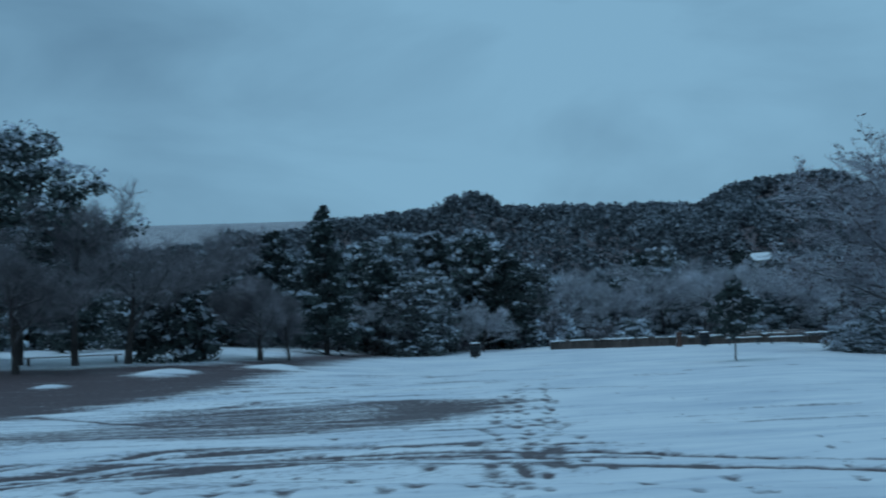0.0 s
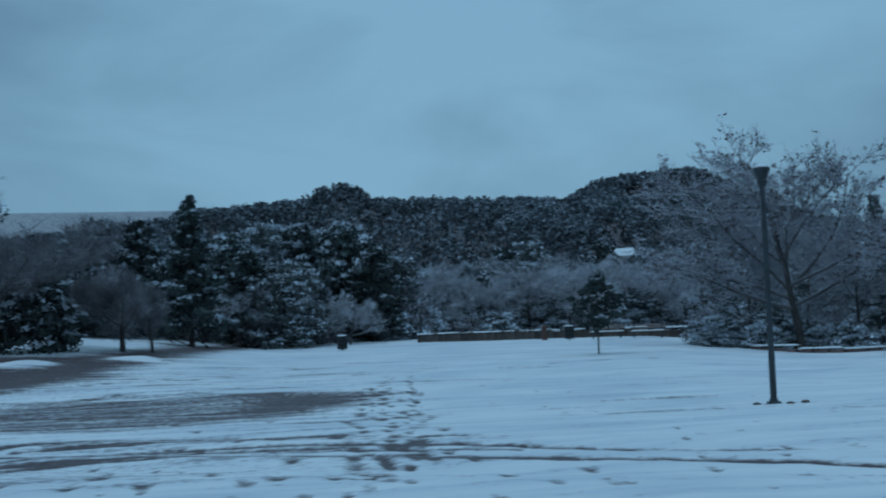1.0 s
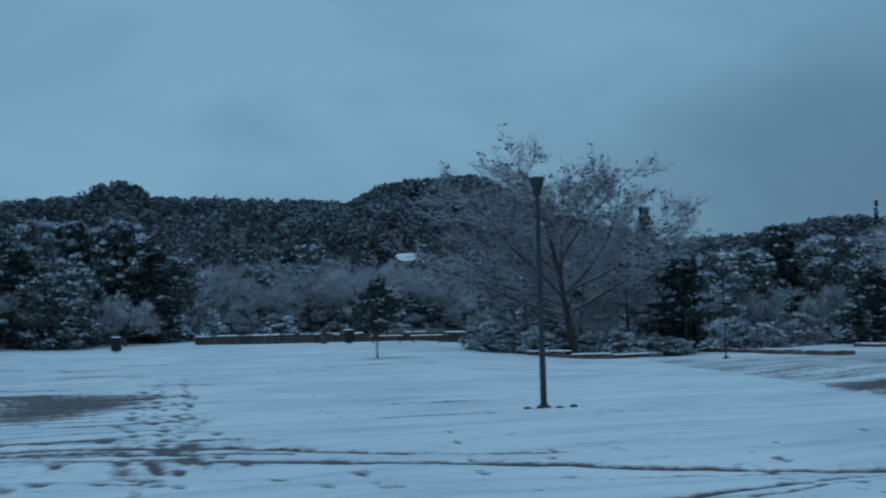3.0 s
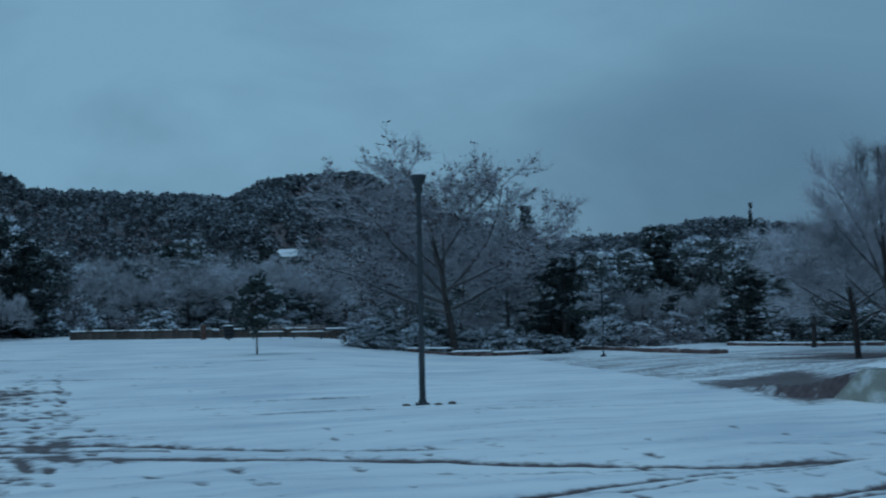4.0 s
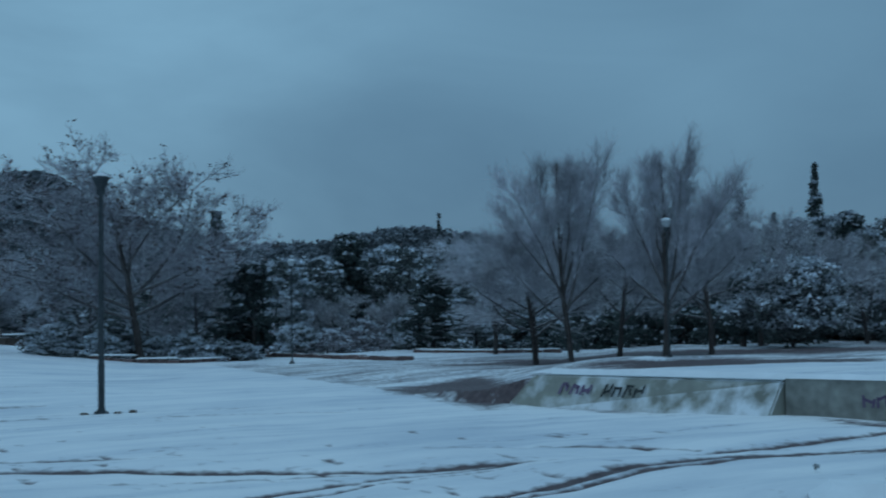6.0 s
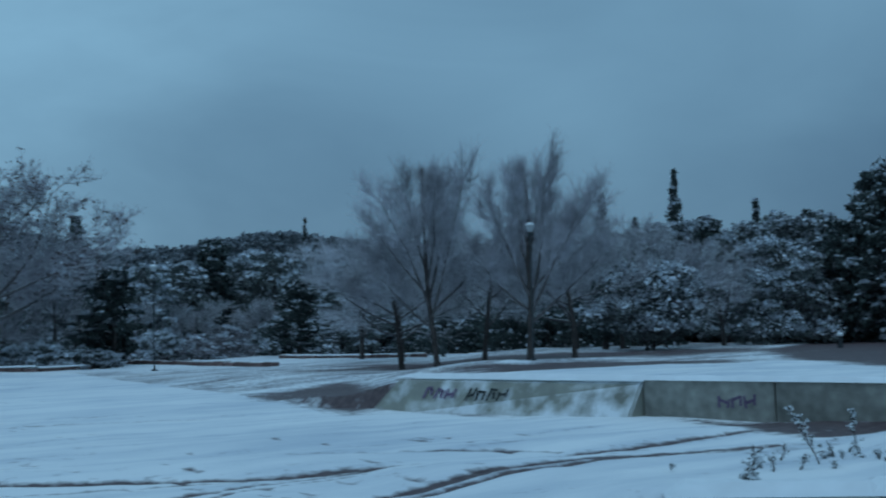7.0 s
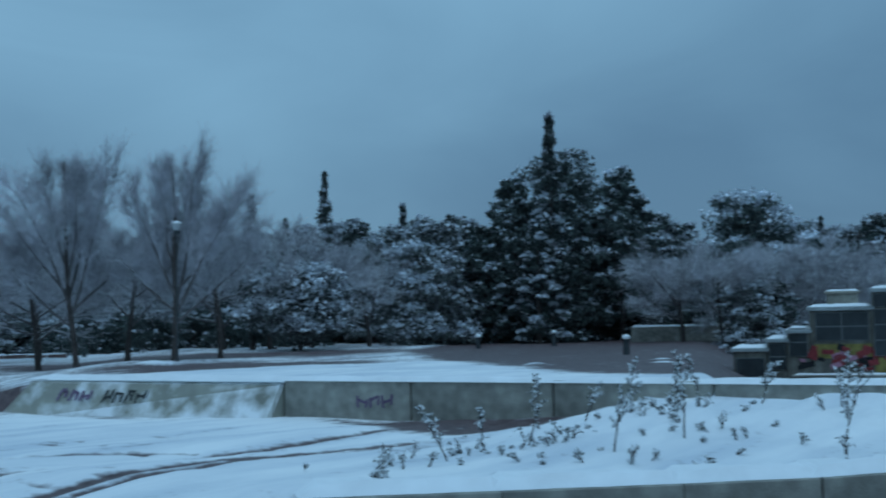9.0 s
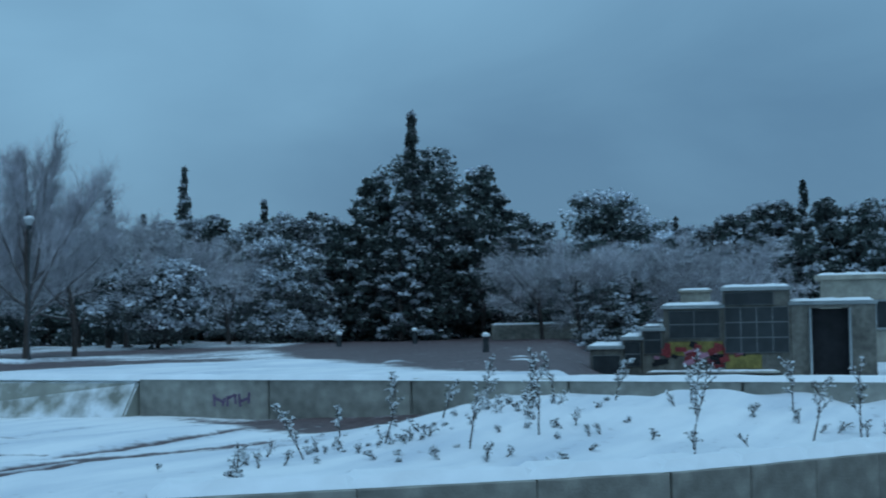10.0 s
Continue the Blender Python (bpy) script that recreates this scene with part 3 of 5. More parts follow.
for i in range(16):
    k, lift = rng0.uniform(-1.6, 3.2), rng0.uniform(-0.4, 0.4)
    cut = int(rng0.integers(0, 3))
    line = [(-9.0, 15.2 + k), (-6.2, 19.1 + k), (-4.3, 20.4 + k), (-2.0, 20.5 + k), (0.5, 19.7 + k), (2.8, 18.2 + k + lift)][cut:cut + 4]
    TRACKS.append((line, rng0.uniform(0.05, 0.1), rng0.uniform(0.2, 0.5)))
for i in range(22):
    bx, by = rng0.uniform(-10, 10), rng0.uniform(22, 60)
    n = rng0.uniform(2.5, 7)
    TRACKS.append(([(bx, by), (bx + n * 0.5, by + rng0.uniform(-0.1, 0.5)), (bx + n, by + rng0.uniform(-0.6, 0.6))], rng0.uniform(0.08, 0.16), rng0.uniform(0.15, 0.42)))
STEPS = []
for sx, sy, sweep, n in ((0.8, 14.5, 0.055, 40), (1.2, 16.5, 0.075, 36), (1.6, 18.0, 0.06, 24), (0.5, 15.5, 0.04, 30)):
    for i in range(n):
        STEPS.append((sx + sweep * i * 0.75 + rng0.normal(0, 0.13), sy + i * 0.75 + rng0.normal(0, 0.1), rng0.uniform(0.13, 0.21)))
for i in range(14):
    STEPS.append((5.0 + i * 0.42 + rng0.normal(0, 0.1), 18.2 + i * 0.5 + rng0.normal(0, 0.1), 0.11))
for i in range(55):
    STEPS.append((rng0.uniform(-6, 3.5), rng0.uniform(13.0, 19.5), rng0.uniform(0.08, 0.2)))
for i in range(70):
    STEPS.append((rng0.uniform(3, 14), rng0.uniform(10.5, 17), rng0.uniform(0.06, 0.15)))
for i in range(60):
    STEPS.append((rng0.uniform(-3, 12), rng0.uniform(20, 40), rng0.uniform(0.07, 0.16)))


def ground():
    az = np.radians(np.concatenate([np.arange(-180, -26, 4.0), np.arange(-26, -22, 0.8), np.arange(-22, 82, 0.15), np.arange(82, 90, 1.0), np.arange(90, 180, 4.0)]))
    drop = np.concatenate([np.linspace(1.6 / 2.0, 1.6 / 10.5, 30), np.linspace(1.6 / 10.6, 1.6 / 32, 235), np.linspace(1.6 / 32.3, 1.6 / 100, 90)])
    r = np.concatenate([[0.0, 0.6], 1.6 / drop, np.linspace(102, 420, 55), np.geomspace(440, 3500, 14)])
    A, D = np.meshgrid(az, r)
    X, Y = D * np.sin(A), D * np.cos(A)
    Z = land(X, Y)
    cover = np.full(X.shape, 1.0)
    near = (D < 105) & (np.abs(np.degrees(A) - 40) < 125)
    x, y = X[near], Y[near]
    c = np.full(x.shape, 1.0)
    for poly, soft, depth in ((ROAD_WEST, 2.2, 1.0), (PATCH, 1.6, 0.44), (SLUSH, 1.0, 0.22), (ROAD_MID, 0.9, 1.0), (YARD, 1.2, 1.0), (STRIP, 1.8, 0.62), (BARE_BED, 2.5, 0.52), (FOOT_OF_WALL, 0.5, 1.0)):
        c = c - depth * step(inside(x, y, poly), -soft, soft)
    # thin, half-melted snow on the lane beyond the lawn
    lane = step(x - np.interp(y, LAWN_Y, LAWN_X), -0.1, 0.5) * (1 - step(x - wall_x(y), -0.5, 1.0) * (y < 24)) * (1 - step(y, 50, 62)) * step(y, 16, 19)
    c = c - 0.50 * lane * (0.88 + 0.12 * np.sin(x * 0.9 - y * 1.7))
    c = c - 0.23 * step(-x, -4.5, 0.5) * step(y, 14, 17) * (1 - step(y, 30, 46)) - 0.16 * step(-x, -9, 2) * step(y, 30, 40) * (1 - step(y, 55, 75)) - 0.05 * (y < 20)
    for lx, ly, lr in LUMPS:
        c = np.maximum(c, 1.3 * np.exp(-((x - lx) ** 2 + ((y - ly) * 0.8) ** 2) / lr ** 2))
    c = np.clip(c, 0, 1)
    for line, w, depth in TRACKS:
        d = along(x, y, line)
        w = w * 0.9
        c = c - depth * 1.3 * np.exp(-(d / w) ** 2) - 0.12 * np.exp(-(d / (w * 3)) ** 2)
    for fx, fy, fr in STEPS:
        m = (np.abs(x - fx) < 0.6) & (np.abs(y - fy) < 0.6)
        c[m] = c[m] - 0.68 * np.exp(-(((x[m] - fx) / (fr * 0.55)) ** 2 + ((y[m] - fy) / (fr * 1.5)) ** 2))
    # the road in front of the kerb is swept and wet
    k = kerb_side(x, y)
    front = (1 - step(k, 0.1, 0.3)) * step(x, 8.2, 9.4)
    c = c - 1.2 * front
    cover[near] = np.clip(c, 0, 1)
    cover = np.where(D >= 100, 1.0 - 0.9 * step(D, 100, 122) + 0.3 * step(D, 600, 900), cover)
    Z[near] += 0.045 * cover[near]
    for lx, ly, lr in LUMPS:
        Z += 0.12 * lr * np.exp(-((X - lx) ** 2 + (Y - ly) ** 2) / (lr * 0.7) ** 2)
    rel = np.random.default_rng(8)
    ph = rel.uniform(0, 6.28, (10, 2))
    for i in range(10):
        w = 0.25 * 1.5 ** i
        Z += np.where(D < 100, 0.018 / (1 + 0.4 * i), 0) * np.sin(X * w + ph[i, 0]) * np.sin(Y * w * 0.8 + ph[i, 1])
    furrow = np.sin((Y * 0.94 + X * 0.34) * 2.3 + 1.2 * np.sin(X * 0.31) + 0.8 * np.sin(Y * 0.17)) * (0.5 + 0.5 * np.sin(X * 0.23 + Y * 0.41))
    Z += np.where((D < 60) & (D > 12), 0.045, 0) * furrow
    rows, cols = X.shape
    verts = np.column_stack([X.ravel(), Y.ravel(), Z.ravel()])
    i, j = np.meshgrid(np.arange(rows - 1), np.arange(cols), indexing="ij")
    jn = (j + 1) % cols
    faces = np.stack([i * cols + j, (i + 1) * cols + j, (i + 1) * cols + jn, i * cols + jn], axis=-1).reshape(-1, 4)[:, ::-1]
    me = mesh_of("ground", verts, faces, [GROUND], smooth=True)
    me.attributes.new("cover", "FLOAT", "POINT").data.foreach_set("value", cover.ravel().astype(np.float32))
    ob = new("ground", me)
    return tagged(ob, "snow-covered park ground with wet asphalt patches, tyre tracks and footprints", "ground", kind="structure")


ground()


# ---- walls and edges ----
def wall_point(s):
    """Along the retaining wall from its north end: metres to plan position."""
    y = 21.7 - s * 0.992
    return float(wall_x(y)), y


def retaining_wall():
    w = new("wall_retaining")
    tagged(w, "long low concrete retaining wall with spray paint and snow on top", "wall", kind="structure")
    # battered first stretch: its face leans back and holds snow
    bm = bmesh.new()
    x0, y0 = wall_point(0)
    x1, y1 = wall_point(6.0)
    pts = [(x0 - 0.40, y0 + 0.35, -0.15), (x1 - 0.38, y1, -0.1), (x1 + 0.05, y1, 0.60), (x0 - 0.02, y0 - 0.3, 0.60), (x0 + 0.5, y0 + 0.35, -0.1), (x1 + 0.5, y1, -0.1), (x1 + 0.5, y1, 0.60), (x0 + 0.5, y0 - 0.3, 0.60)]
    vs = [bm.verts.new(p) for p in pts]
    for q in ((0, 1, 2, 3), (5, 4, 7, 6), (3, 2, 6, 7), (4, 0, 3, 7), (1, 5, 6, 2)):
        bm.faces.new([vs[i] for i in q])
    bmesh.ops.bevel(bm, geom=bm.edges[:], offset=0.03, segments=2, affect="EDGES")
    part("sloping_panel", bm, BATTER, w, "sloping concrete face dusted with snow")
    # upright panels, each with its own joint
    s = 6.02
    i = 0
    while s < 26:
        n = 2.45
        (ax, ay), (bx, by) = wall_point(s), wall_point(s + n)
        bm = box(n - 0.025, 0.28, 0.85 + 0.012 * (i % 3), 0, 0, 0, 0.018)
        p = part("concrete_panel", bm, CONCRETE, w)
        p.matrix_basis = pose((ax + bx) / 2 + 0.16, (ay + by) / 2, -0.20, 0, 0, math.degrees(math.atan2(by - ay, bx - ax)))
        s += n
        i += 1
    (ax, ay), (bx, by) = wall_point(0.2), wall_point(26)
    bm = snow_cap(26, 0.36, 0.075, 3)
    p = part("snow_cap", bm, SNOW, w, "rim of snow along the wall top")
    p.matrix_basis = pose((ax + bx) / 2 + 0.17, (ay + by) / 2, 0.645, 0, 0, math.degrees(math.atan2(by - ay, bx - ax)))
    return w


BATTER = material("snow_dusted_concrete", (0.30, 0.30, 0.26), 0.85, grain=2.2, amount=0.2, stain=0.9, stain_amount=0.3, bump=0.4, bump_scale=40, snow=0.50)
retaining_wall()


def sprayed_marks(name, strokes, mat, s, z0, label, tilt=0.0, out=0.0):
    """Unreadable sprayed lettering as plain bars on the wall's face. strokes: (along, up, wide, high, turn)."""
    (ax, ay), (bx, by) = wall_point(s), wall_point(s + 1)
    ang = math.degrees(math.atan2(by - ay, bx - ax))
    g = thing(name, ax - out, ay, z0, label, "graffiti", turn=ang)
    for u, v, wd, hg, tn in strokes:
        bm = box(wd, 0.006, hg, 0, 0, 0, 0.002)
        p = part("stroke", bm, mat, g)
        p.matrix_basis = Matrix.Rotation(radians(tilt), 4, "X") @ pose(u, 0, v, 0, tn, 0)
    return g


def letters(n, w, h, seed, bar=0.05):
    r = random.Random(seed)
    rows = []
    for i in range(n):
        u = i * w
        rows += [(u, 0, bar, h * r.uniform(0.8, 1.1), r.uniform(-12, 12)), (u + w * 0.35, h * r.uniform(0.3, 0.9), w * 0.7, bar, r.uniform(-25, 25)), (u + w * 0.62, r.uniform(0, 0.1), bar, h * r.uniform(0.5, 0.9), r.uniform(-20, 20))]
    return rows


sprayed_marks("black_graffiti", letters(4, 0.26, 0.24, 2), INK, 2.25, 0.24, "short black spray-painted tag on concrete wall", tilt=-31, out=0.235)
sprayed_marks("purple_graffiti", letters(3, 0.28, 0.22, 5, 0.06), PURPLE, 1.15, 0.26, "faded purple spray-painted scrawl on concrete wall", tilt=-31, out=0.225)
sprayed_marks("purple_graffiti", letters(3, 0.24, 0.2, 9, 0.045), PURPLE, 7.5, 0.22, "purple spray-painted scrawl on upright concrete wall", out=-0.013)


def edging(name, line, height, depth, label, mat=EDGING, step_len=0.55, seed=1, cap=True):
    """A low edging of rough blocks along a plan line; each block is a part."""
    rng = random.Random(seed)
    e = tagged(new(name), label, "edging", kind="structure")
    for (ax, ay), (bx, by) in zip(line, line[1:]):
        n = max(1, int(math.hypot(bx - ax, by - ay) / step_len))
        ang = math.degrees(math.atan2(by - ay, bx - ax))
        for i in range(n):
            k = (i + 0.5) / n
            x, y = ax + (bx - ax) * k, ay + (by - ay) * k
            w = math.hypot(bx - ax, by - ay) / n
            bm = box(w * rng.uniform(0.9, 0.99), depth * rng.uniform(0.85, 1.1), height * rng.uniform(0.8, 1.12) + 0.15, 0, 0, 0, 0.03)
            p = part("stone", bm, mat, e)
            p.matrix_basis = pose(x, y, lz(x, y) - 0.15, 0, 0, ang + rng.uniform(-3, 3))
        if cap:
            x, y = (ax + bx) / 2, (ay + by) / 2
            p = part("snow_cap", snow_cap(math.hypot(bx - ax, by - ay), depth * 1.05, 0.06, seed), SNOW, e)
            p.matrix_basis = pose(x, y, max(lz(ax, ay), lz(bx, by), lz(x, y)) + height * 0.97, 0, 0, ang)
    return e


edging("planter_wall", [at(4.45, 84.5), at(6.3, 84), at(8.0, 83.5), at(9.7, 83)], 0.58, 0.4, "rough rubble planter wall with snow on top", STONE, 0.42, 3)
edging("planter_wall", [at(9.9, 83.5), at(12.0, 83), at(14.2, 82.5), at(16.0, 82)], 0.55, 0.4, "rubble planter wall behind the benches under snow", STONE, 0.42, 5)
edging("bed_edging", [at(18.4, 66), at(20.2, 64), at(22, 63.5), at(24.0, 66), at(24.8, 72)], 0.22, 0.4, "low brown stone edging round a shrub bed", EDGING, 0.6, 7)
edging("path_edging", [at(25.0, 76), at(26.8, 72), at(28.4, 66), at(30.0, 63), at(31.6, 60)], 0.24, 0.5, "low wavy stone edging of a snowy path", EDGING, 0.7, 9, False)
edging("path_edging", [at(31.9, 78), at(33.4, 74), at(35.6, 72), at(38, 72)], 0.22, 0.6, "low stone edging along snowy beds", EDGING, 0.8, 11)
kerb = tagged(new("front_kerb"), "low worn concrete wall holding the snow bank above the road", "kerb", kind="structure")
KERB = [(x, (12.35 + 0.9 * float(step(x, 12, 16)) - 0.7 * x) / 0.714) for x in (9.2, 10.4, 11.6, 12.6, 13.4, 14.2, 15.0, 16.0, 18.0, 20.0)]
for (ax, ay), (bx, by) in zip(KERB, KERB[1:]):
    n = 1
    for i in range(n):
        k = (i + 0.5) / n
        p = part("kerb_stone", box(math.hypot(bx - ax, by - ay) / n - 0.003, 0.26, 0.95, 0, 0, 0, 0.012), CONCRETE, kerb)
        p.matrix_basis = pose(ax + (bx - ax) * k, ay + (by - ay) * k, -0.875, 0, 0, math.degrees(math.atan2(by - ay, bx - ax)))
    ln, ang = math.hypot(bx - ax, by - ay), math.atan2(by - ay, bx - ax)
    p = part("snow_lip", snow_cap(ln + 0.25, 0.62, 0.10, 17), SNOW, kerb, "rounded lip of snow over the kerb")
    p.matrix_basis = pose((ax + bx) / 2 - math.sin(ang) * 0.2, (ay + by) / 2 + math.cos(ang) * 0.2, 0.085, 0, 0, math.degrees(ang))
for i, (a0, a1, d, h) in enumerate(((3.4, 10.6, 108, 0.9), (8.5, 13.8, 116, 2.0), (13, 17.5, 112, 1.3), (27.5, 31.5, 100, 1.5), (30.6, 34.5, 98, 1.3))):
    edging("terrace_wall", [at(a0, d), at((a0 + a1) / 2, d - 0.6), at(a1, d)], h, 0.35, "grey terrace wall among shrubs, snow on top", CONCRETE, 2.2, 20 + i)


# ---- street furniture ----
def park_lamp(x, y, label, pale=False, turn=0.0, height=4.5):
    p = thing("park_lamp", x, y, lz(x, y), label, "street lamp", "park lamps", turn)
    part("base_plate", tube([(0, 0.15), (0.03, 0.15), (0.045, 0.10), (0.12, 0.075)], 14), STEEL, p)
    slim = 0.52 if pale else 1.0
    part("pole", tube([(0.04, 0.064 * slim), (0.95, 0.062 * slim), (1.0, 0.056 * slim), (height - 0.25, 0.048 * slim)], 14), STEEL, p)
    part("collar", tube([(height - 0.32, 0.055), (height - 0.30, 0.085), (height - 0.2, 0.095), (height - 0.17, 0.06)], 14), STEEL, p)
    head = part("lamp_head", tube([(height - 0.2, 0.07), (height - 0.08, 0.13), (height + 0.02, 0.165), (height + 0.06, 0.15), (height + 0.09, 0.05)], 16), PALE if pale else STEEL, p, "snow-lit pale lamp head" if pale else "dark flared lamp head")
    part("snow_cap", tube([(height + 0.05, 0.155), (height + 0.09, 0.13), (height + 0.12, 0.06)], 16), SNOW, head)
    for i in range(4):
        b = part("bolt", tube([(0.03, 0.018), (0.07, 0.018)], 6), STEEL, p)
        b.matrix_basis = pose(0.135 * math.cos(i * math.pi / 2 + 0.7), 0.135 * math.sin(i * math.pi / 2 + 0.7), 0)
    return p


park_lamp(*at(18.97, 26.9), "slim dark steel park lamp standing in the snowy lawn")
park_lamp(*at(26.62, 60.0), "slim park lamp with pale head beside a snowy path", True)
park_lamp(*at(42.45, 45.0), "slim park lamp with pale head among bare trees", True)
park_lamp(*at(38.65, 72.0), "slim park lamp with pale head before dark trees", True)


def litter_bin(x, y, label):
    b = thing("litter_bin", x, y, lz(x, y), label, "litter bin", "litter bins")
    part("post", tube([(0, 0.05), (0.2, 0.05)], 8), STEEL, b)
    part("drum", tube([(0.12, 0.24), (0.16, 0.27), (0.78, 0.31), (0.80, 0.29)], 16), BLACK, b)
    for z in (0.22, 0.45, 0.68):
        part("hoop", tube([(z, 0.305), (z + 0.04, 0.315)], 16), STEEL, b)
    part("rim", tube([(0.78, 0.33), (0.83, 0.34), (0.86, 0.31)], 16), BLACK, b)
    part("snow_cap", tube([(0.85, 0.30), (0.90, 0.24), (0.93, 0.1)], 14), SNOW, b, "pad of snow on the lid")
    return b


litter_bin(*at(1.25, 76), "black ribbed litter bin on the snowy crest")
litter_bin(*at(10.87, 80), "black litter bin beside a planter wall")


def park_bench(x, y, turn, label):
    b = thing("park_bench", x, y, lz(x, y), label, "bench", "benches along the planter", turn)
    for i in range(4):
        part("seat_slat", box(2.1, 0.09, 0.035, 0, -0.2 + i * 0.11, 0.43, 0.008), TIMBER, b)
    for i in range(2):
        part("back_slat", box(2.1, 0.03, 0.10, 0, 0.24 + i * 0.02, 0.60 + i * 0.15, 0.008), TIMBER, b)
    for sx in (-0.8, 0.8):
        part("leg", box(0.09, 0.44, 0.43, sx, 0, 0, 0.015), STEEL, b)
        part("back_post", box(0.05, 0.04, 0.5, sx, 0.24, 0.36, 0.01), STEEL, b)
    part("snow_cap", snow_cap(2.05, 0.42, 0.05, 2, z=0.47, y=-0.02), SNOW, b, "snow lying on the seat")
    return b


bx, by = at(12.45, 80)
park_bench(bx, by, -12.5, "timber park bench with snow on the seat")
bx, by = at(14.15, 80)
park_bench(bx, by, -14, "timber park bench with snow, beside rubble planter")

hx, hy = at(9.82, 81.5)
h = thing("rusty_pillar", hx, hy, lz(hx, hy), "squat rust-red iron pillar at the planter's end", "bollard")
part("shaft", tube([(0, 0.2), (0.08, 0.2), (0.12, 0.15), (0.75, 0.15), (0.8, 0.19)], 12), RUST, h)
part("cap", tube([(0.8, 0.2), (0.88, 0.16), (0.93, 0.05)], 12), RUST, h)


def bollard(x, y, label, h=0.8):
    b = thing("bollard", x, y, lz(x, y), label, "bollard", "bollards in the yard")
    part("post", tube([(0, 0.13), (0.05, 0.12), (h, 0.10)], 10), STEEL, b)
    part("snow_cap", tube([(h, 0.13), (h + 0.08, 0.14), (h + 0.15, 0.06)], 10), SNOW, b)
    return b


bollard(*at(61.2, 46), "dark bollard with a cap of snow in the yard", 0.55)
bollard(*at(55.0, 60), "dark bollard with a cap of snow at the yard's edge", 0.5)
bollard(*at(58.2, 62), "thin dark bollard at the yard's far edge", 0.6)

px, py = at(12.05, 55)
pit = thing("tree_pit", px, py, lz(px, py) - 0.02, "dark bare ring of soil round a sapling", "tree pit")
part("soil", tube([(0, 0.42), (0.05, 0.44), (0.085, 0.36), (0.095, 0.1)], 18), BARK, pit)
for dx, dy in ((-0.45, -0.35), (0.55, -0.2), (0.15, -0.5)):
    lx, ly = at(18.97, 26.9)
    st = thing("loose_stone", lx + dx, ly + dy, lz(lx + dx, ly + dy) + 0.02, "small dark stone lying in the snow by the lamp", "stone", "stones round the lamp")
    part("stone", tube([(0, 0.07), (0.04, 0.085), (0.06, 0.04)], 7), STONE, st)

sx, sy = at(-15.4, 63)
tb = thing("picnic_bench", sx, sy, lz(sx, sy), "low timber bench with snow under spreading trees", "bench", turn=14)
for i in range(3):
    part("seat_slat", box(4.4, 0.12, 0.05, 0, -0.16 + 0.15 * i, 0.36, 0.01), TIMBER, tb)
for u in (-1.9, 0.0, 1.9):
    part("leg", box(0.12, 0.4, 0.36, u, 0, 0, 0.02), BARK, tb)


# ---- low building with stepped roofs beside the yard ----
def frame_at(az, d, z):
    x, y = at(az, d)
    return x, y, z, -az


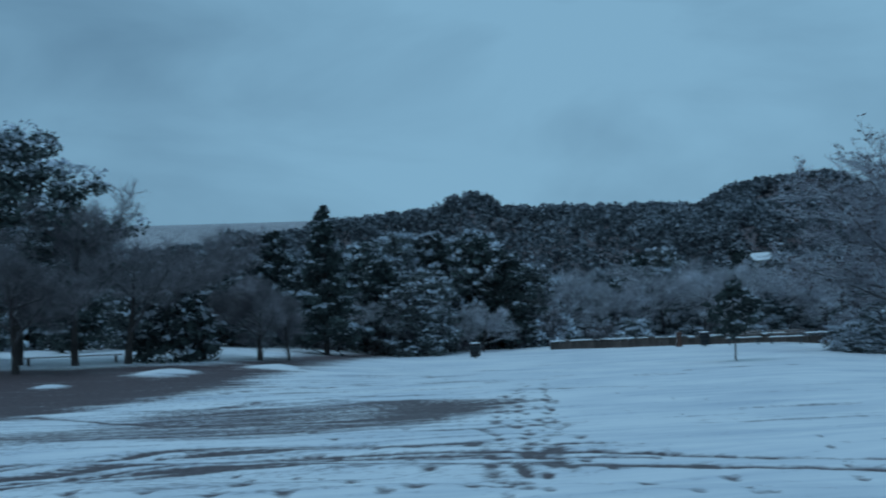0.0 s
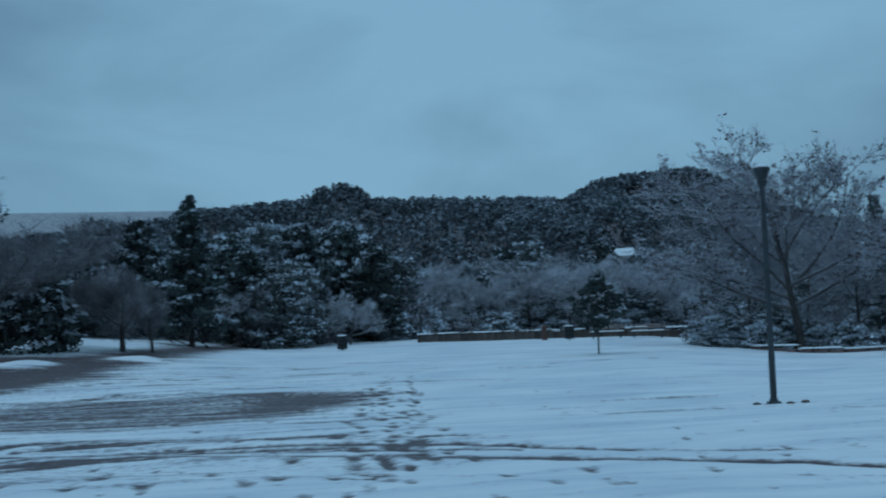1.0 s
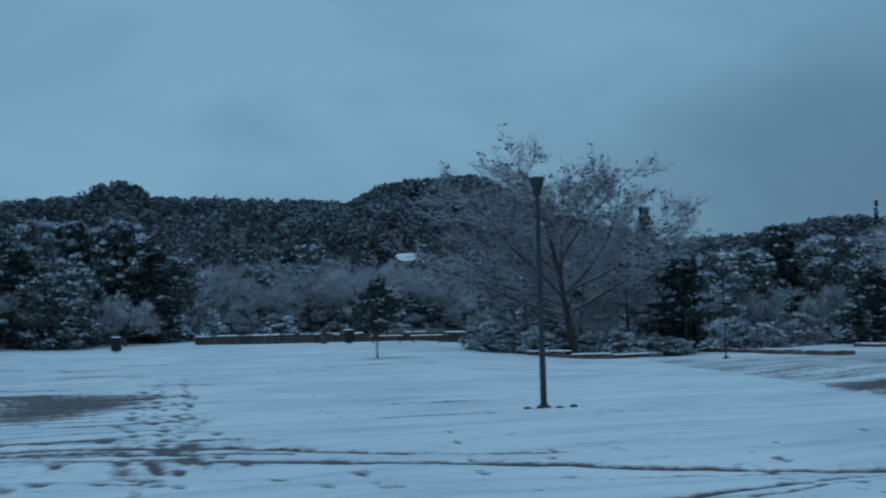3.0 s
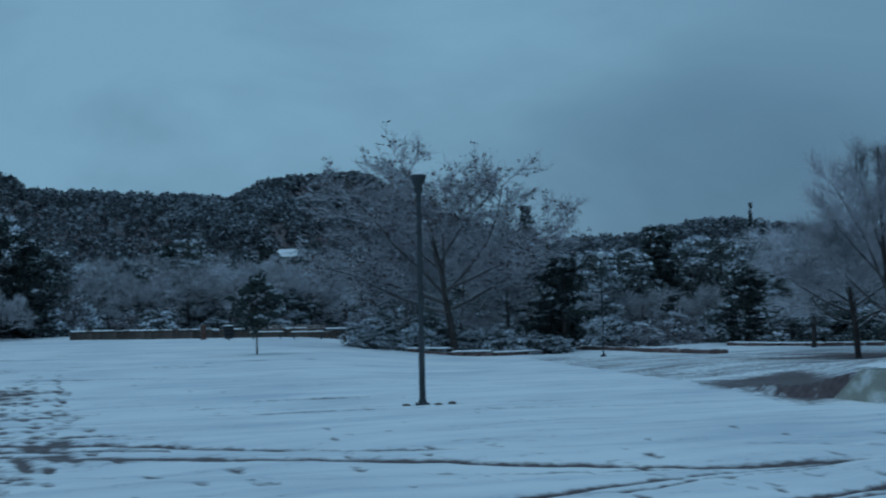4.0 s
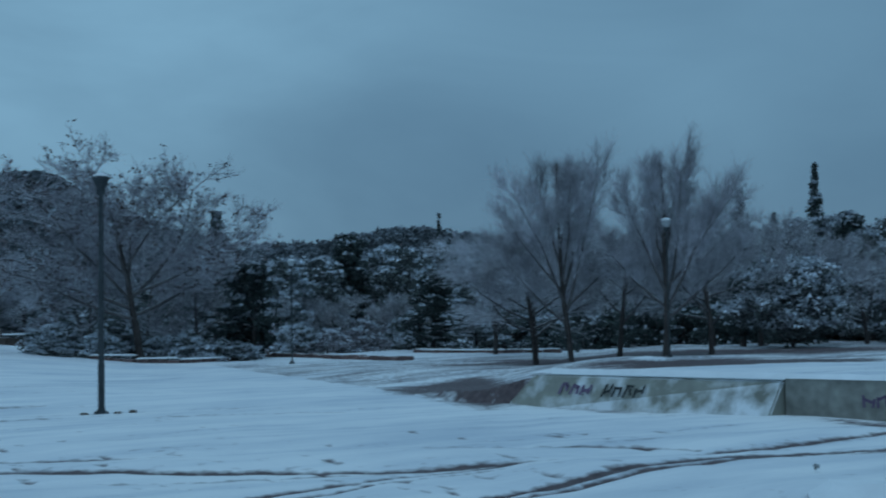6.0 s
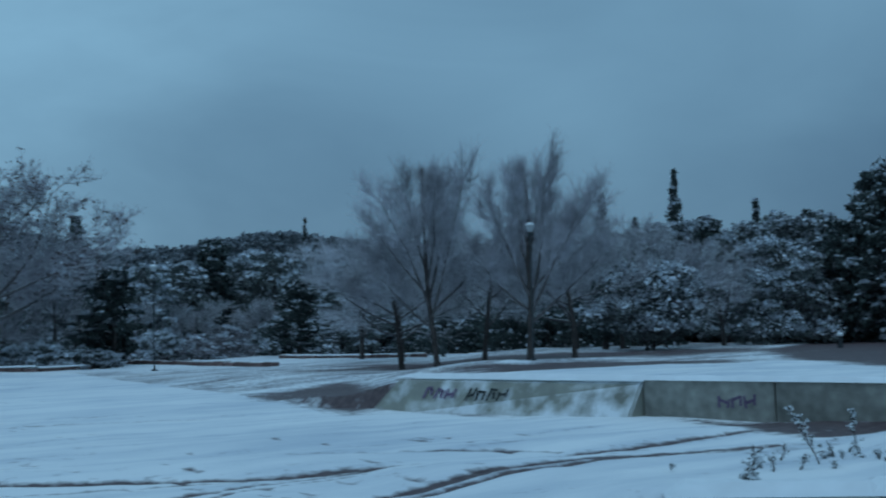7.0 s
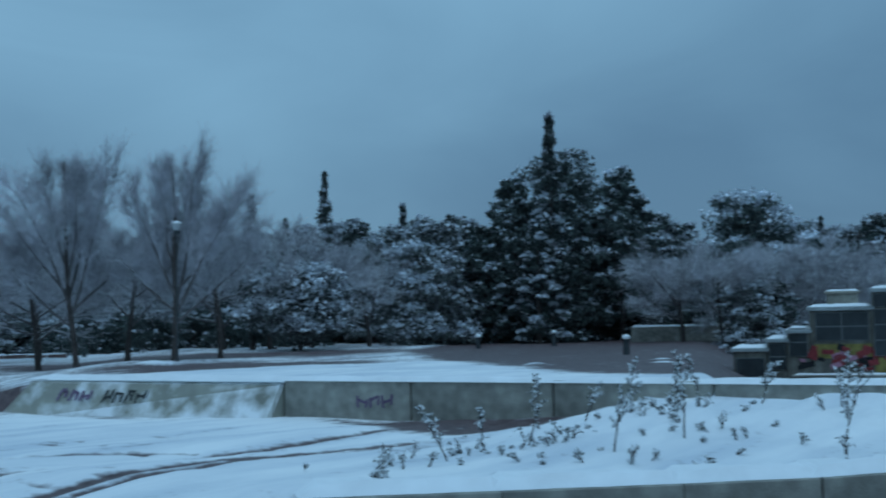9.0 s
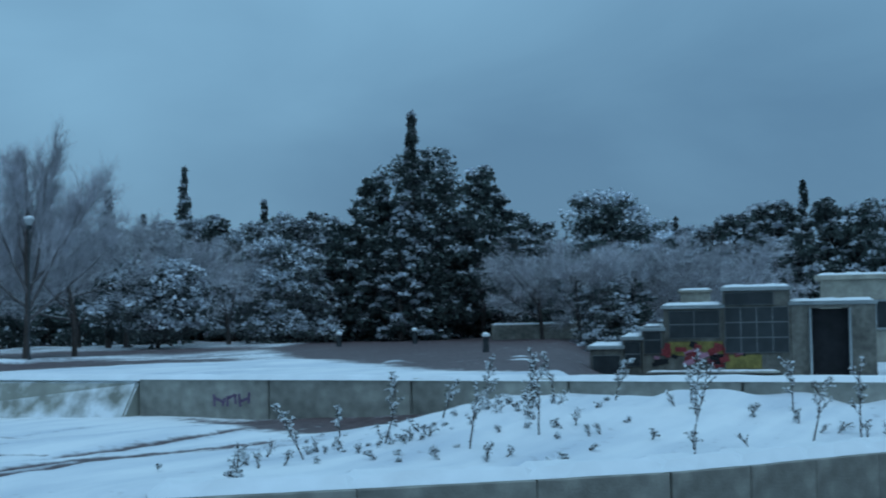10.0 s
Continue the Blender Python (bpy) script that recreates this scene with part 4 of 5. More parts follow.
def low_building():
    """Facade runs along local x, faces local -y; origin below the tall bay."""
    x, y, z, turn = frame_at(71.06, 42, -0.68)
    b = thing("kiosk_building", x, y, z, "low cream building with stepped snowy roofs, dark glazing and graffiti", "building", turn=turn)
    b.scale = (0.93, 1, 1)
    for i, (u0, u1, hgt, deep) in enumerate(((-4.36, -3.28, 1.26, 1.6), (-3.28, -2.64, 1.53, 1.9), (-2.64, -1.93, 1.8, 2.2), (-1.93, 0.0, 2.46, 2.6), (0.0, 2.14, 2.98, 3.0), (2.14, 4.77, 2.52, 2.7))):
        w = u1 - u0
        fr = 0.07 * (i % 2)
        if i == 5:
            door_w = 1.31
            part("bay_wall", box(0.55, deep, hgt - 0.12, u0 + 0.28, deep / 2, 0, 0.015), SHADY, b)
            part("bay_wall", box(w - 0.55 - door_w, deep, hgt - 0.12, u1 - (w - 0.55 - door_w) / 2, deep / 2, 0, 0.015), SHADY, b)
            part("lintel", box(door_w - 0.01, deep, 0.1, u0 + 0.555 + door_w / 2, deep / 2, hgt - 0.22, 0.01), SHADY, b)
            # a near-black panel stands in for the shade inside the open door
            part("doorway", box(door_w - 0.02, 0.1, hgt - 0.24, u0 + 0.555 + door_w / 2, 0.35, 0, 0.01), DARK, b, "near-black panel painted as the shade inside an open doorway")
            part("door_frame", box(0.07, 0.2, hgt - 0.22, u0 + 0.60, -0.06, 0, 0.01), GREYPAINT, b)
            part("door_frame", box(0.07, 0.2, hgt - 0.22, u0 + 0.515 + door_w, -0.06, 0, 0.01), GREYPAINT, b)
        else:
            # bay walls take the plaster with shade painted in
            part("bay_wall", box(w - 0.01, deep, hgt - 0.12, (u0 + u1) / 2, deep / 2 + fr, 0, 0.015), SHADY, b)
        roof = part("roof_slab", box(w + 0.14, deep + 0.25, 0.12, (u0 + u1) / 2, deep / 2 + fr, hgt - 0.12, 0.02), GREYPAINT, b)
        part("snow_cap", snow_cap(w + 0.12, deep + 0.22, 0.09, i, x=(u0 + u1) / 2, y=deep / 2 + fr, z=hgt), SNOW, roof)

    def window(u0, u1, v0, v1, nx, ny, y0):
        f = part("window", box(u1 - u0, 0.05, v1 - v0, (u0 + u1) / 2, y0, v0, 0.006), SASH, b)
        pw, ph = (u1 - u0) / nx, (v1 - v0) / ny
        for i in range(nx):
            for j in range(ny):
                part("pane", box(pw - 0.035, 0.02, ph - 0.035, u0 + (i + 0.5) * pw, y0 - 0.022, v0 + j * ph + 0.018, 0), PANE, f)

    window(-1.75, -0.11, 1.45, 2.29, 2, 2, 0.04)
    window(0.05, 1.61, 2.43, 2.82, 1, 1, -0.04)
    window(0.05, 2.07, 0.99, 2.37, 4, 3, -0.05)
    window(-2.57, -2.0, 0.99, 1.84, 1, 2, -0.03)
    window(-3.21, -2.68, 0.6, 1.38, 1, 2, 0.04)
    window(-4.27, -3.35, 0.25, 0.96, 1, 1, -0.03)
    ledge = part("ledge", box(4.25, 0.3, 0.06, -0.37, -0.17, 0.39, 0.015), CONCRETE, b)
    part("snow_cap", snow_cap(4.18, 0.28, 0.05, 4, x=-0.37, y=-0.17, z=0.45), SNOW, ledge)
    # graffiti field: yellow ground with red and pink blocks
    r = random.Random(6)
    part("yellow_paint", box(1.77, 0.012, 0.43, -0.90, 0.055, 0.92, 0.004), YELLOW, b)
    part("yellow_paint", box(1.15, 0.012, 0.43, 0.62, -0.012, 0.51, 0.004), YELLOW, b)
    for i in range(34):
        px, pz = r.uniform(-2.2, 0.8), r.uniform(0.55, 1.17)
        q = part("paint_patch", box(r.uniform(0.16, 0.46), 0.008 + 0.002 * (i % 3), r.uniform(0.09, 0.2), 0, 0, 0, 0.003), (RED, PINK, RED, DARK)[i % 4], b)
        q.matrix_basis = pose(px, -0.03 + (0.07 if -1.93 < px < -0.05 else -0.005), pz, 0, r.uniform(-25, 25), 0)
    return b


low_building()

x, y, z, turn = frame_at(63.5, 70, 0.0)
zz = lz(x, y)
c = thing("concrete_barrier", x, y, zz - 0.05, "grey concrete barrier block with snow on top, standing in the yard", "barrier", turn=turn + 6)
part("block", box(5.0, 0.6, 0.80, 0, 0, 0, 0.04), CONCRETE, c)
part("block", box(1.6, 0.5, 0.50, 3.35, 0.05, 0, 0.03), CONCRETE, c)
part("snow_cap", snow_cap(5.0, 0.6, 0.10, 8, z=0.80), SNOW, c)
x, y, z, turn = frame_at(77.2, 52, 0.0)
hb = thing("cream_house", x, y, -0.5, "cream house with flat snowy roof behind the kiosk", "building", turn=turn)
part("house_wall", box(4.0, 4.0, 3.15, 0, 2, 0, 0.02), PLASTER, hb)
rf = part("roof_slab", box(4.4, 4.4, 0.18, 0, 2, 3.15, 0.03), PLASTER, hb)
part("snow_cap", snow_cap(4.3, 4.3, 0.12, 9, y=2, z=3.33), SNOW, rf)
wd = part("window", box(1.0, 0.08, 1.1, 0.4, -0.03, 1.3, 0.01), GREYPAINT, hb)
part("pane", box(0.85, 0.03, 0.95, 0.4, -0.07, 1.38, 0), PANE, wd)
x, y, z, turn = frame_at(70.0, 60, 0.0)
hb = thing("small_block", x, y, -0.2, "small cream outbuilding among snowy trees behind the kiosk", "building", turn=turn)
part("house_wall", box(1.3, 1.6, 2.6, 0, 1, 0, 0.02), PLASTER, hb)
rf = part("roof_slab", box(1.5, 1.8, 0.12, 0, 1, 2.6, 0.02), PLASTER, hb)
part("snow_cap", snow_cap(1.45, 1.75, 0.08, 9, y=1, z=2.72), SNOW, rf)
x, y = at(13.25, 150)
hut = thing("hillside_hut", x, y, lz(x, y), "small hut with a bright snowy roof among trees", "building", turn=-25)
part("house_wall", box(2.6, 2.2, 5.6, 0, 0, 0, 0.03), PLASTER, hut)
bm = bmesh.new()
v = [bm.verts.new(p) for p in ((-1.5, -1.3, 5.6), (1.5, -1.3, 5.6), (1.5, 1.3, 5.6), (-1.5, 1.3, 5.6), (-1.5, 0, 6.5), (1.5, 0, 6.5))]
for q in ((0, 1, 5, 4), (2, 3, 4, 5), (0, 4, 3), (1, 2, 5), (3, 2, 1, 0)):
    bm.faces.new([v[i] for i in q])
part("roof", bm, SNOW, hut, "steep roof under snow")


# ---- trees: the ones that can be told apart ----
rt = np.random.default_rng(11)
VASE = [(0, 0, 0, 0, 0), (15, 0.36, 18, 42, 0.28), (9, 0.46, 20, 50, 0.14)]
SPREAD = [(11, 0.75, 35, 75, 0.10), (9, 0.5, 30, 65, 0.05), (7, 0.48, 30, 65, 0.0)]
PLANE = [(0, 0, 0, 0, 0), (12, 0.42, 25, 60, 0.06), (8, 0.48, 28, 65, 0.02)]


def top_h(az, d, el):
    x, y = at(az, d)
    return 1.6 + d * math.tan(radians(el)) - lz(x, y)


def bare(az, d, el, plan, label, r, share=0.8, **kw):
    x, y = at(az, d)
    return leafless_tree(rt, x, y, lz(x, y), top_h(az, d, el) * share, plan, r, label, turn=-az, **kw)


PLANE_LIMBS = ((0.38, 0.66, 0.1, 1.0, 0.74), (0.36, -0.72, 0.2, 1.0, 0.78), (0.44, -0.34, -0.3, 1.0, 0.74), (0.40, 0.95, -0.2, 0.60, 0.62), (0.32, -0.95, -0.1, 0.45, 0.56), (0.48, 0.22, 0.4, 1.0, 0.60),
               (0.52, -0.60, 0.3, 0.9, 0.52), (0.56, 0.50, -0.3, 0.9, 0.50), (0.62, -0.12, 0.1, 1.0, 0.42), (0.28, 0.85, 0.3, 0.3, 0.46), (0.26, -0.85, -0.3, 0.25, 0.48))
VASE_LIMBS = ((0.20, -0.75, 0.2, 0.6, 0.50), (0.24, 0.34, -0.2, 1.0, 0.68), (0.27, 0.75, 0.3, 0.7, 0.46), (0.30, -0.40, -0.3, 1.0, 0.60), (0.33, 0.10, 0.5, 1.0, 0.58), (0.36, -0.60, 0.1, 0.8, 0.42),
              (0.40, 0.15, -0.4, 1.0, 0.52), (0.48, -0.22, 0.2, 1.0, 0.45), (0.58, 0.15, 0.1, 1.0, 0.34), (0.74, 0.12, 0.2, 1.0, 0.22))
FAN_LIMBS = ((0.20, 0.85, 0.2, 0.5, 0.50), (0.24, 0.55, -0.2, 1.0, 0.66), (0.26, -0.75, 0.3, 0.6, 0.42), (0.30, 0.30, 0.3, 1.0, 0.66), (0.33, -0.35, -0.4, 1.0, 0.55), (0.36, 0.70, -0.1, 0.75, 0.46),
             (0.42, 0.10, 0.4, 1.0, 0.52), (0.48, -0.25, 0.2, 1.0, 0.44), (0.58, -0.16, -0.2, 1.0, 0.34), (0.74, 0.10, 0.2, 1.0, 0.24))
bare(20.4, 68, 8.0, PLANE, "tall spreading plane tree with snowy twigs and withered brown leaves", 0.2, 1.0, leaves=1900, lean=(-0.10, 0), wide=1.5, twig=PLANETWIG, leaders=PLANE_LIMBS, curve=0.1, leaf_r=0.2, fuzz=7, fuzz_len=0.5, fuzz_r=0.007)
bare(38.4, 50, 7.6, VASE, "tall leafless tree with upright limbs and fine frosted twigs", 0.11, 1.0, lean=(-0.1, 0), wide=1.12, leaders=VASE_LIMBS, curve=0.08, tip=0.008, fuzz=4, fuzz_len=0.5, fuzz_r=0.005)
bare(42.3, 47, 8.0, VASE, "tall fan-shaped leafless tree with fine frosted twigs", 0.12, 1.0, lean=(0.01, 0), wide=1.08, leaders=FAN_LIMBS, curve=0.08, tip=0.008, fuzz=4, fuzz_len=0.5, fuzz_r=0.005)
bare(18.3, 73, 4.5, SPREAD, "leafless tree with frosted grey twigs in a shrub bed", 0.1, 1.0, first=0.12, twig=PLANETWIG)
bare(22.7, 74, 4.3, SPREAD, "hazy leafless tree with frosted twigs beside a plane tree", 0.1, 1.0, first=0.12, twig=PLANETWIG)
bare(20.6, 77, 4.3, SPREAD, "leafless tree with fine grey twigs behind the plane tree", 0.1, 1.0, first=0.12, twig=PLANETWIG)
bare(36.9, 53, 5.3, SPREAD, "spreading leafless tree with frosted twigs", 0.12, 1.0, first=0.25)
bare(40.4, 52, 4.6, SPREAD, "low spreading tree with frosted twigs", 0.11, 1.0, first=0.3)
bare(44.2, 52, 4.6, SPREAD, "low spreading leafless tree with frosted twigs", 0.11, 1.0, first=0.3)
bare(-13.2, 61, 5.9, SPREAD, "broad leafless tree with drooping snow-lined limbs", 0.19, 1.0, first=0.3, twig=THICKET)
bare(-15.3, 62, 6.9, SPREAD, "broad leafless tree with snow-lined twigs", 0.17, 1.0, first=0.3, twig=THICKET)
bare(-17.6, 58, 5.6, SPREAD, "broad leafless tree with reddish frosted twigs", 0.17, 1.0, first=0.3, twig=THICKET, fuzz=9)
bare(-10.2, 66, 5.3, SPREAD, "leafless tree with snow-lined twigs beside the road", 0.15, 1.0, first=0.3, twig=THICKET)
bare(-6.6, 66, 2.6, SPREAD, "small round frosted tree on the snow verge", 0.08, 1.0, first=0.2, twig=THICKET)
bare(-7.8, 64, 3.2, SPREAD, "small frosted tree with a stout trunk", 0.14, 1.0, first=0.35, twig=THICKET)

bare(63.6, 68, 3.2, SPREAD, "rounded leafless tree whitened with frost behind the yard", 0.12, 1.0, first=0.2)
bare(65.2, 66, 2.9, SPREAD, "rounded frosted tree with drooping twigs", 0.11, 1.0, first=0.2)
bare(68.2, 70, 2.9, SPREAD, "leafless tree thick with hoar frost behind the kiosk", 0.11, 1.0, first=0.2)
bare(70.4, 72, 3.2, SPREAD, "leafless tree white with frost above the kiosk roofs", 0.11, 1.0, first=0.2)
frosted = bare(50.4, 68, 3.4, SPREAD, "broad frosted tree at the edge of the yard", 0.12, 1.0, first=0.2)
for az, d, k in ((46.2, 66, 0.95), (44.3, 68, 1.0), (36.9, 64, 0.9), (35.2, 70, 0.95), (69.2, 74, 0.85), (71.6, 76, 0.9),
                 (-3.0, 84, 0.55), (-1.2, 85, 0.6), (0.4, 87, 0.5), (1.6, 86, 0.45), (4.6, 97, 0.7), (6.0, 100, 0.85), (7.4, 98, 0.7), (9.2, 101, 0.9), (10.9, 98, 0.75), (12.6, 100, 0.8), (14.3, 97, 0.85), (15.8, 98, 0.75),
                 (25.6, 90, 0.6), (28.3, 92, 0.6), (31.4, 92, 0.6)):
    put(frosted, *at(az, d), 1.22 * k, rt.uniform(0, 360))


def ever(az, d, el, width, label, style="pine", **kw):
    x, y = at(az, d)
    return conifer(rt, x, y, lz(x, y), top_h(az, d, el), width, label, style, **kw)


ever(-17.5, 64, 9.6, 8.0, "great dark pine with snow-laden boughs", clumps=130, count=120, size=0.15, clear=0.35, snow=0.45)
ever(-11.3, 62, 2.9, 4.0, "dense dark low tree with little snow on it", "bush", name="round_tree", snow=0.25, clumps=60, size=0.18)
ever(-5.0, 80, 6.2, 5.0, "pointed dark fir with snow on its boughs", "fir", name="fir_tree", clumps=120, count=100, snow=0.15, size=0.15)
ever(58.2, 72, 8.65, 2.2, "very tall narrow cypress rising from a pine", "spire", name="cypress_tree", clumps=90, count=80, snow=0.25, size=0.13)
ever(48.6, 95, 6.3, 2.2, "slender dark cypress with flecks of snow", "spire", name="cypress_tree", clumps=80, count=80, snow=0.3, size=0.14)
ever(51.9, 95, 5.0, 1.8, "slender dark cypress behind snowy trees", "spire", name="cypress_tree", clumps=60, count=80, snow=0.2, size=0.14)
ever(46.9, 97, 4.4, 1.3, "small slender cypress behind snowy trees", "spire", name="cypress_tree", clumps=50, count=80, snow=0.2, size=0.14)
ever(32.9, 130, 4.75, 1.0, "lone thin cypress on the skyline", "spire", name="cypress_tree", clumps=40, count=80, snow=0.15, size=0.14)
ever(45.5, 66, 5.4, 1.3, "dark cypress behind bare trees", "spire", name="cypress_tree", clumps=60, count=80, snow=0.35, size=0.14)
ever(74.5, 90, 5.3, 1.9, "slender dark cypress behind the kiosk", "spire", name="cypress_tree", clumps=60, count=80, snow=0.2, size=0.14)
ever(69.3, 95, 3.9, 1.0, "small slender cypress behind snowy trees", "spire", name="cypress_tree", clumps=50, count=80, snow=0.2, size=0.14)
ever(58.6, 75, 7.1, 7.4, "broad dark pine with ragged crown and little snow", clumps=150, count=90, size=0.15, clear=0.15, snow=0.08)
ever(61.1, 76, 6.35, 3.4, "dark pine with ragged crown leaning out", clumps=70, count=100, size=0.15, clear=0.4, snow=0.15)
ever(56.6, 76, 6.0, 3.0, "dark pine with a ragged gappy crown", clumps=60, count=100, size=0.15, clear=0.4, snow=0.15)
ever(57.6, 70, 4.6, 3.2, "snow-laden fir in front of dark pines", "fir", name="fir_tree", clumps=90, count=80, snow=0.6, size=0.14, clear=0.05)
ever(66.3, 76, 5.15, 7.4, "round-topped pine heavy with snow", clumps=110, count=100, size=0.15, clear=0.25, snow=0.6)
ever(63.6, 80, 3.9, 4.2, "round dark pine behind snowy trees", clumps=70, count=90, size=0.15, clear=0.2, snow=0.3)
ever(29.1, 100, 4.0, 3.4, "dark round tree with hardly any snow", "bush", name="round_tree", clumps=80, count=100, size=0.15, snow=0.04)
ever(25.0, 72, 2.9, 3.2, "dark bush tree with snow on top", "bush", name="round_tree", clumps=54, count=100, size=0.15, snow=0.22)
ever(23.5, 80, 5.0, 3.4, "dark fir behind the plane trees", "fir", name="fir_tree", clumps=90, count=90, size=0.15, snow=0.3)
ever(47.5, 62, 2.6, 5.2, "spreading snow-laden tree on a short trunk", "bush", name="round_tree", clumps=110, count=100, size=0.12, snow=0.7, clear=0.3, leaf=LEAVES)
ever(52.6, 70, 3.4, 5.4, "snow-laden round tree beside the yard", "bush", name="round_tree", clumps=110, count=100, size=0.12, snow=0.62, clear=0.12, leaf=LEAVES)
ever(12.05, 55, 2.3, 2.1, "young evergreen sapling with snow, planted in the lawn", "pine", name="sapling", clumps=30, count=60, size=0.11, snow=0.08, clear=0.4, stem_r=0.04)

# ---- trees: kinds that repeat through the park and its edge ----
KINDS = {}
SPECS = {
    "pine": dict(style="pine", width=4.6, clumps=100, count=52, size=0.17, snow=0.40, clear=0.14),
    "dark": dict(style="pine", width=4.0, clumps=100, count=52, size=0.17, snow=0.10, clear=0.1),
    "round": dict(style="bush", width=5.2, clumps=105, count=52, size=0.16, snow=0.37, clear=0.08, leaf=LEAVES, name="round_tree"),
    "white": dict(style="bush", width=4.6, clumps=105, count=52, size=0.15, snow=0.58, clear=0.08, leaf=LEAVES, name="round_tree"),
    "fir": dict(style="fir", width=3.6, clumps=80, count=100, size=0.12, snow=0.4, clear=0.03, name="fir_tree"),
}
LABELS = {"pine": "snow-laden pine at the wood's edge", "dark": "dark pine with little snow on it", "round": "grey-green round tree dusted with snow", "white": "round tree whitened all over with snow", "fir": "pointed fir with snow on its boughs"}


def grove(kind, az, d, el, turn=None, fat=1.0):
    """One more tree of a kind, its top at the given rise above eye level."""
    x, y = at(az, d)
    h = max(1.5, top_h(az, d, el))
    turn = rt.uniform(0, 360) if turn is None else turn
    key = (kind, int(rt.integers(0, 3)))
    if key not in KINDS:
        spec = dict(SPECS[kind])
        w = spec.pop("width")
        KINDS[key] = (conifer(rt, x, y, lz(x, y), 7.0, w, LABELS[kind], group="trees at the wood's edge", **spec), None)
        KINDS[key][0].matrix_basis = pose(x, y, lz(x, y) - 0.05, 0, 0, turn)
        KINDS[key][0].scale = (1, 1, h / 7.0)
        return KINDS[key][0]
    ob = KINDS[key][0]
    s = h / 7.0
    k = max(0.55, s ** 0.6) * fat * rt.uniform(0.85, 1.15)
    m = pose(x, y, lz(x, y) - 0.05, 0, 0, turn) @ Matrix.Diagonal((k, k, s / ob.scale[2], 1))
    return copy_thing(ob, m)


for az, d, el, kind in ((-8.6, 86, 5.3, "pine"), (-7.3, 88, 5.2, "dark"), (-9.6, 84, 4.6, "pine"), (-3.4, 88, 4.6, "pine"), (-2.0, 92, 5.0, "white"), (-2.6, 86, 3.8, "dark"), (-0.4, 92, 4.9, "pine"), (0.6, 94, 4.7, "pine"), (1.7, 92, 4.9, "pine"), (2.7, 90, 3.9, "dark"),
                        (-0.9, 86, 3.3, "round"), (-1.6, 84, 2.7, "round"), (3.6, 96, 3.4, "round"), (8.3, 104, 3.6, "dark"), (9.4, 112, 3.8, "round"), (12.5, 108, 3.6, "dark"), (14.2, 104, 3.4, "pine"), (15.6, 106, 3.2, "pine"), (10.6, 106, 2.6, "white"),
                        (26.3, 92, 3.0, "white"), (27.6, 96, 3.0, "round"), (30.4, 104, 3.5, "white"), (31.6, 98, 3.4, "round"), (33.2, 92, 3.4, "round"), (34.6, 86, 3.0, "white"), (32.6, 80, 2.2, "dark"), (34.4, 76, 1.8, "white"), (35.8, 80, 2.6, "white"),
                        (45.8, 80, 3.2, "round"), (49.6, 84, 3.9, "round"), (50.6, 78, 3.2, "white"), (54.0, 82, 4.0, "dark"), (54.6, 78, 3.8, "round"), (55.6, 76, 3.0, "white"), (62.4, 78, 3.2, "round"), (67.0, 68, 1.6, "dark"), (66.3, 66, 1.3, "white"),
                        (47.6, 80, 3.7, "round"), (49.2, 82, 3.8, "white"), (51.3, 80, 3.7, "white"), (53.0, 84, 3.9, "round"), (53.3, 74, 3.8, "round"), (55.4, 72, 3.6, "dark"), (50.0, 80, 3.7, "dark"), (62.6, 80, 3.9, "dark"), (60.6, 80, 4.0, "dark"), (70.8, 86, 3.2, "white"), (71.8, 84, 3.6, "pine"), (73.2, 86, 4.0, "pine"), (75.6, 84, 4.0, "dark"), (76.8, 82, 3.9, "pine"), (78.4, 84, 4.2, "round"), (80.0, 84, 4.0, "pine"),
                        (-19.5, 70, 6.0, "dark"), (-21.5, 64, 6.6, "pine"), (-15.4, 76, 4.4, "dark"), (-13.0, 80, 4.2, "round"), (-11.2, 84, 4.6, "dark")):
    grove(kind, az, d, el * (1.12 if az > 45 else 1.0))
for i in range(95):
    az = -21 + 103 * (i + rt.uniform(0, 1)) / 95
    d = rt.uniform(96, 122)
    hi = np.interp(az, (-21, -6, 3, 18, 26, 36, 46, 60, 82), (4.2, 4.2, 3.2, 2.8, 2.4, 2.4, 3.7, 3.8, 3.7))
    mix = ("round", "white", "white", "dark", "round", "round") if 16 < az < 37 else ("round", "pine", "white", "dark", "round", "fir")
    grove(mix[int(rt.integers(0, 6))], az, d, hi * rt.uniform(0.6, 1.06))

# ---- shrubs ----
SHRUBS = {}


def shrub(az, d, h, w, frosty=True, dark=False):
    x, y = at(az, d)
    key = (frosty, dark, int(rt.integers(0, 3)))
    s = (w / 3.0, w / 3.0, h / 1.8)
    if key not in SHRUBS:
        if dark:
            ob = conifer(rt, x, y, lz(x, y), 1.8, 3.0, "dark evergreen undergrowth with little snow", "bush", name="shrub", leaf=NEEDLES, snow=0.08, clear=0.02, count=60, size=0.11, clumps=38, group="shrubs")
        elif frosty:
            ob = conifer(rt, x, y, lz(x, y), 1.8, 3.0, "low shrub with frosted grey twigs", "bush", name="shrub", leaf=THICKET, snow=0.35, clear=0.02, count=60, size=0.10, clumps=38, group="shrubs")
        else:
            ob = conifer(rt, x, y, lz(x, y), 1.8, 3.0, "low dark-leaved shrub thick with snow", "bush", name="shrub", leaf=LEAVES, snow=0.8, clear=0.02, count=60, size=0.11, clumps=38, group="shrubs")
        SHRUBS[key] = ob
        return ob
    return put(SHRUBS[key], x, y, s, rt.uniform(0, 360))


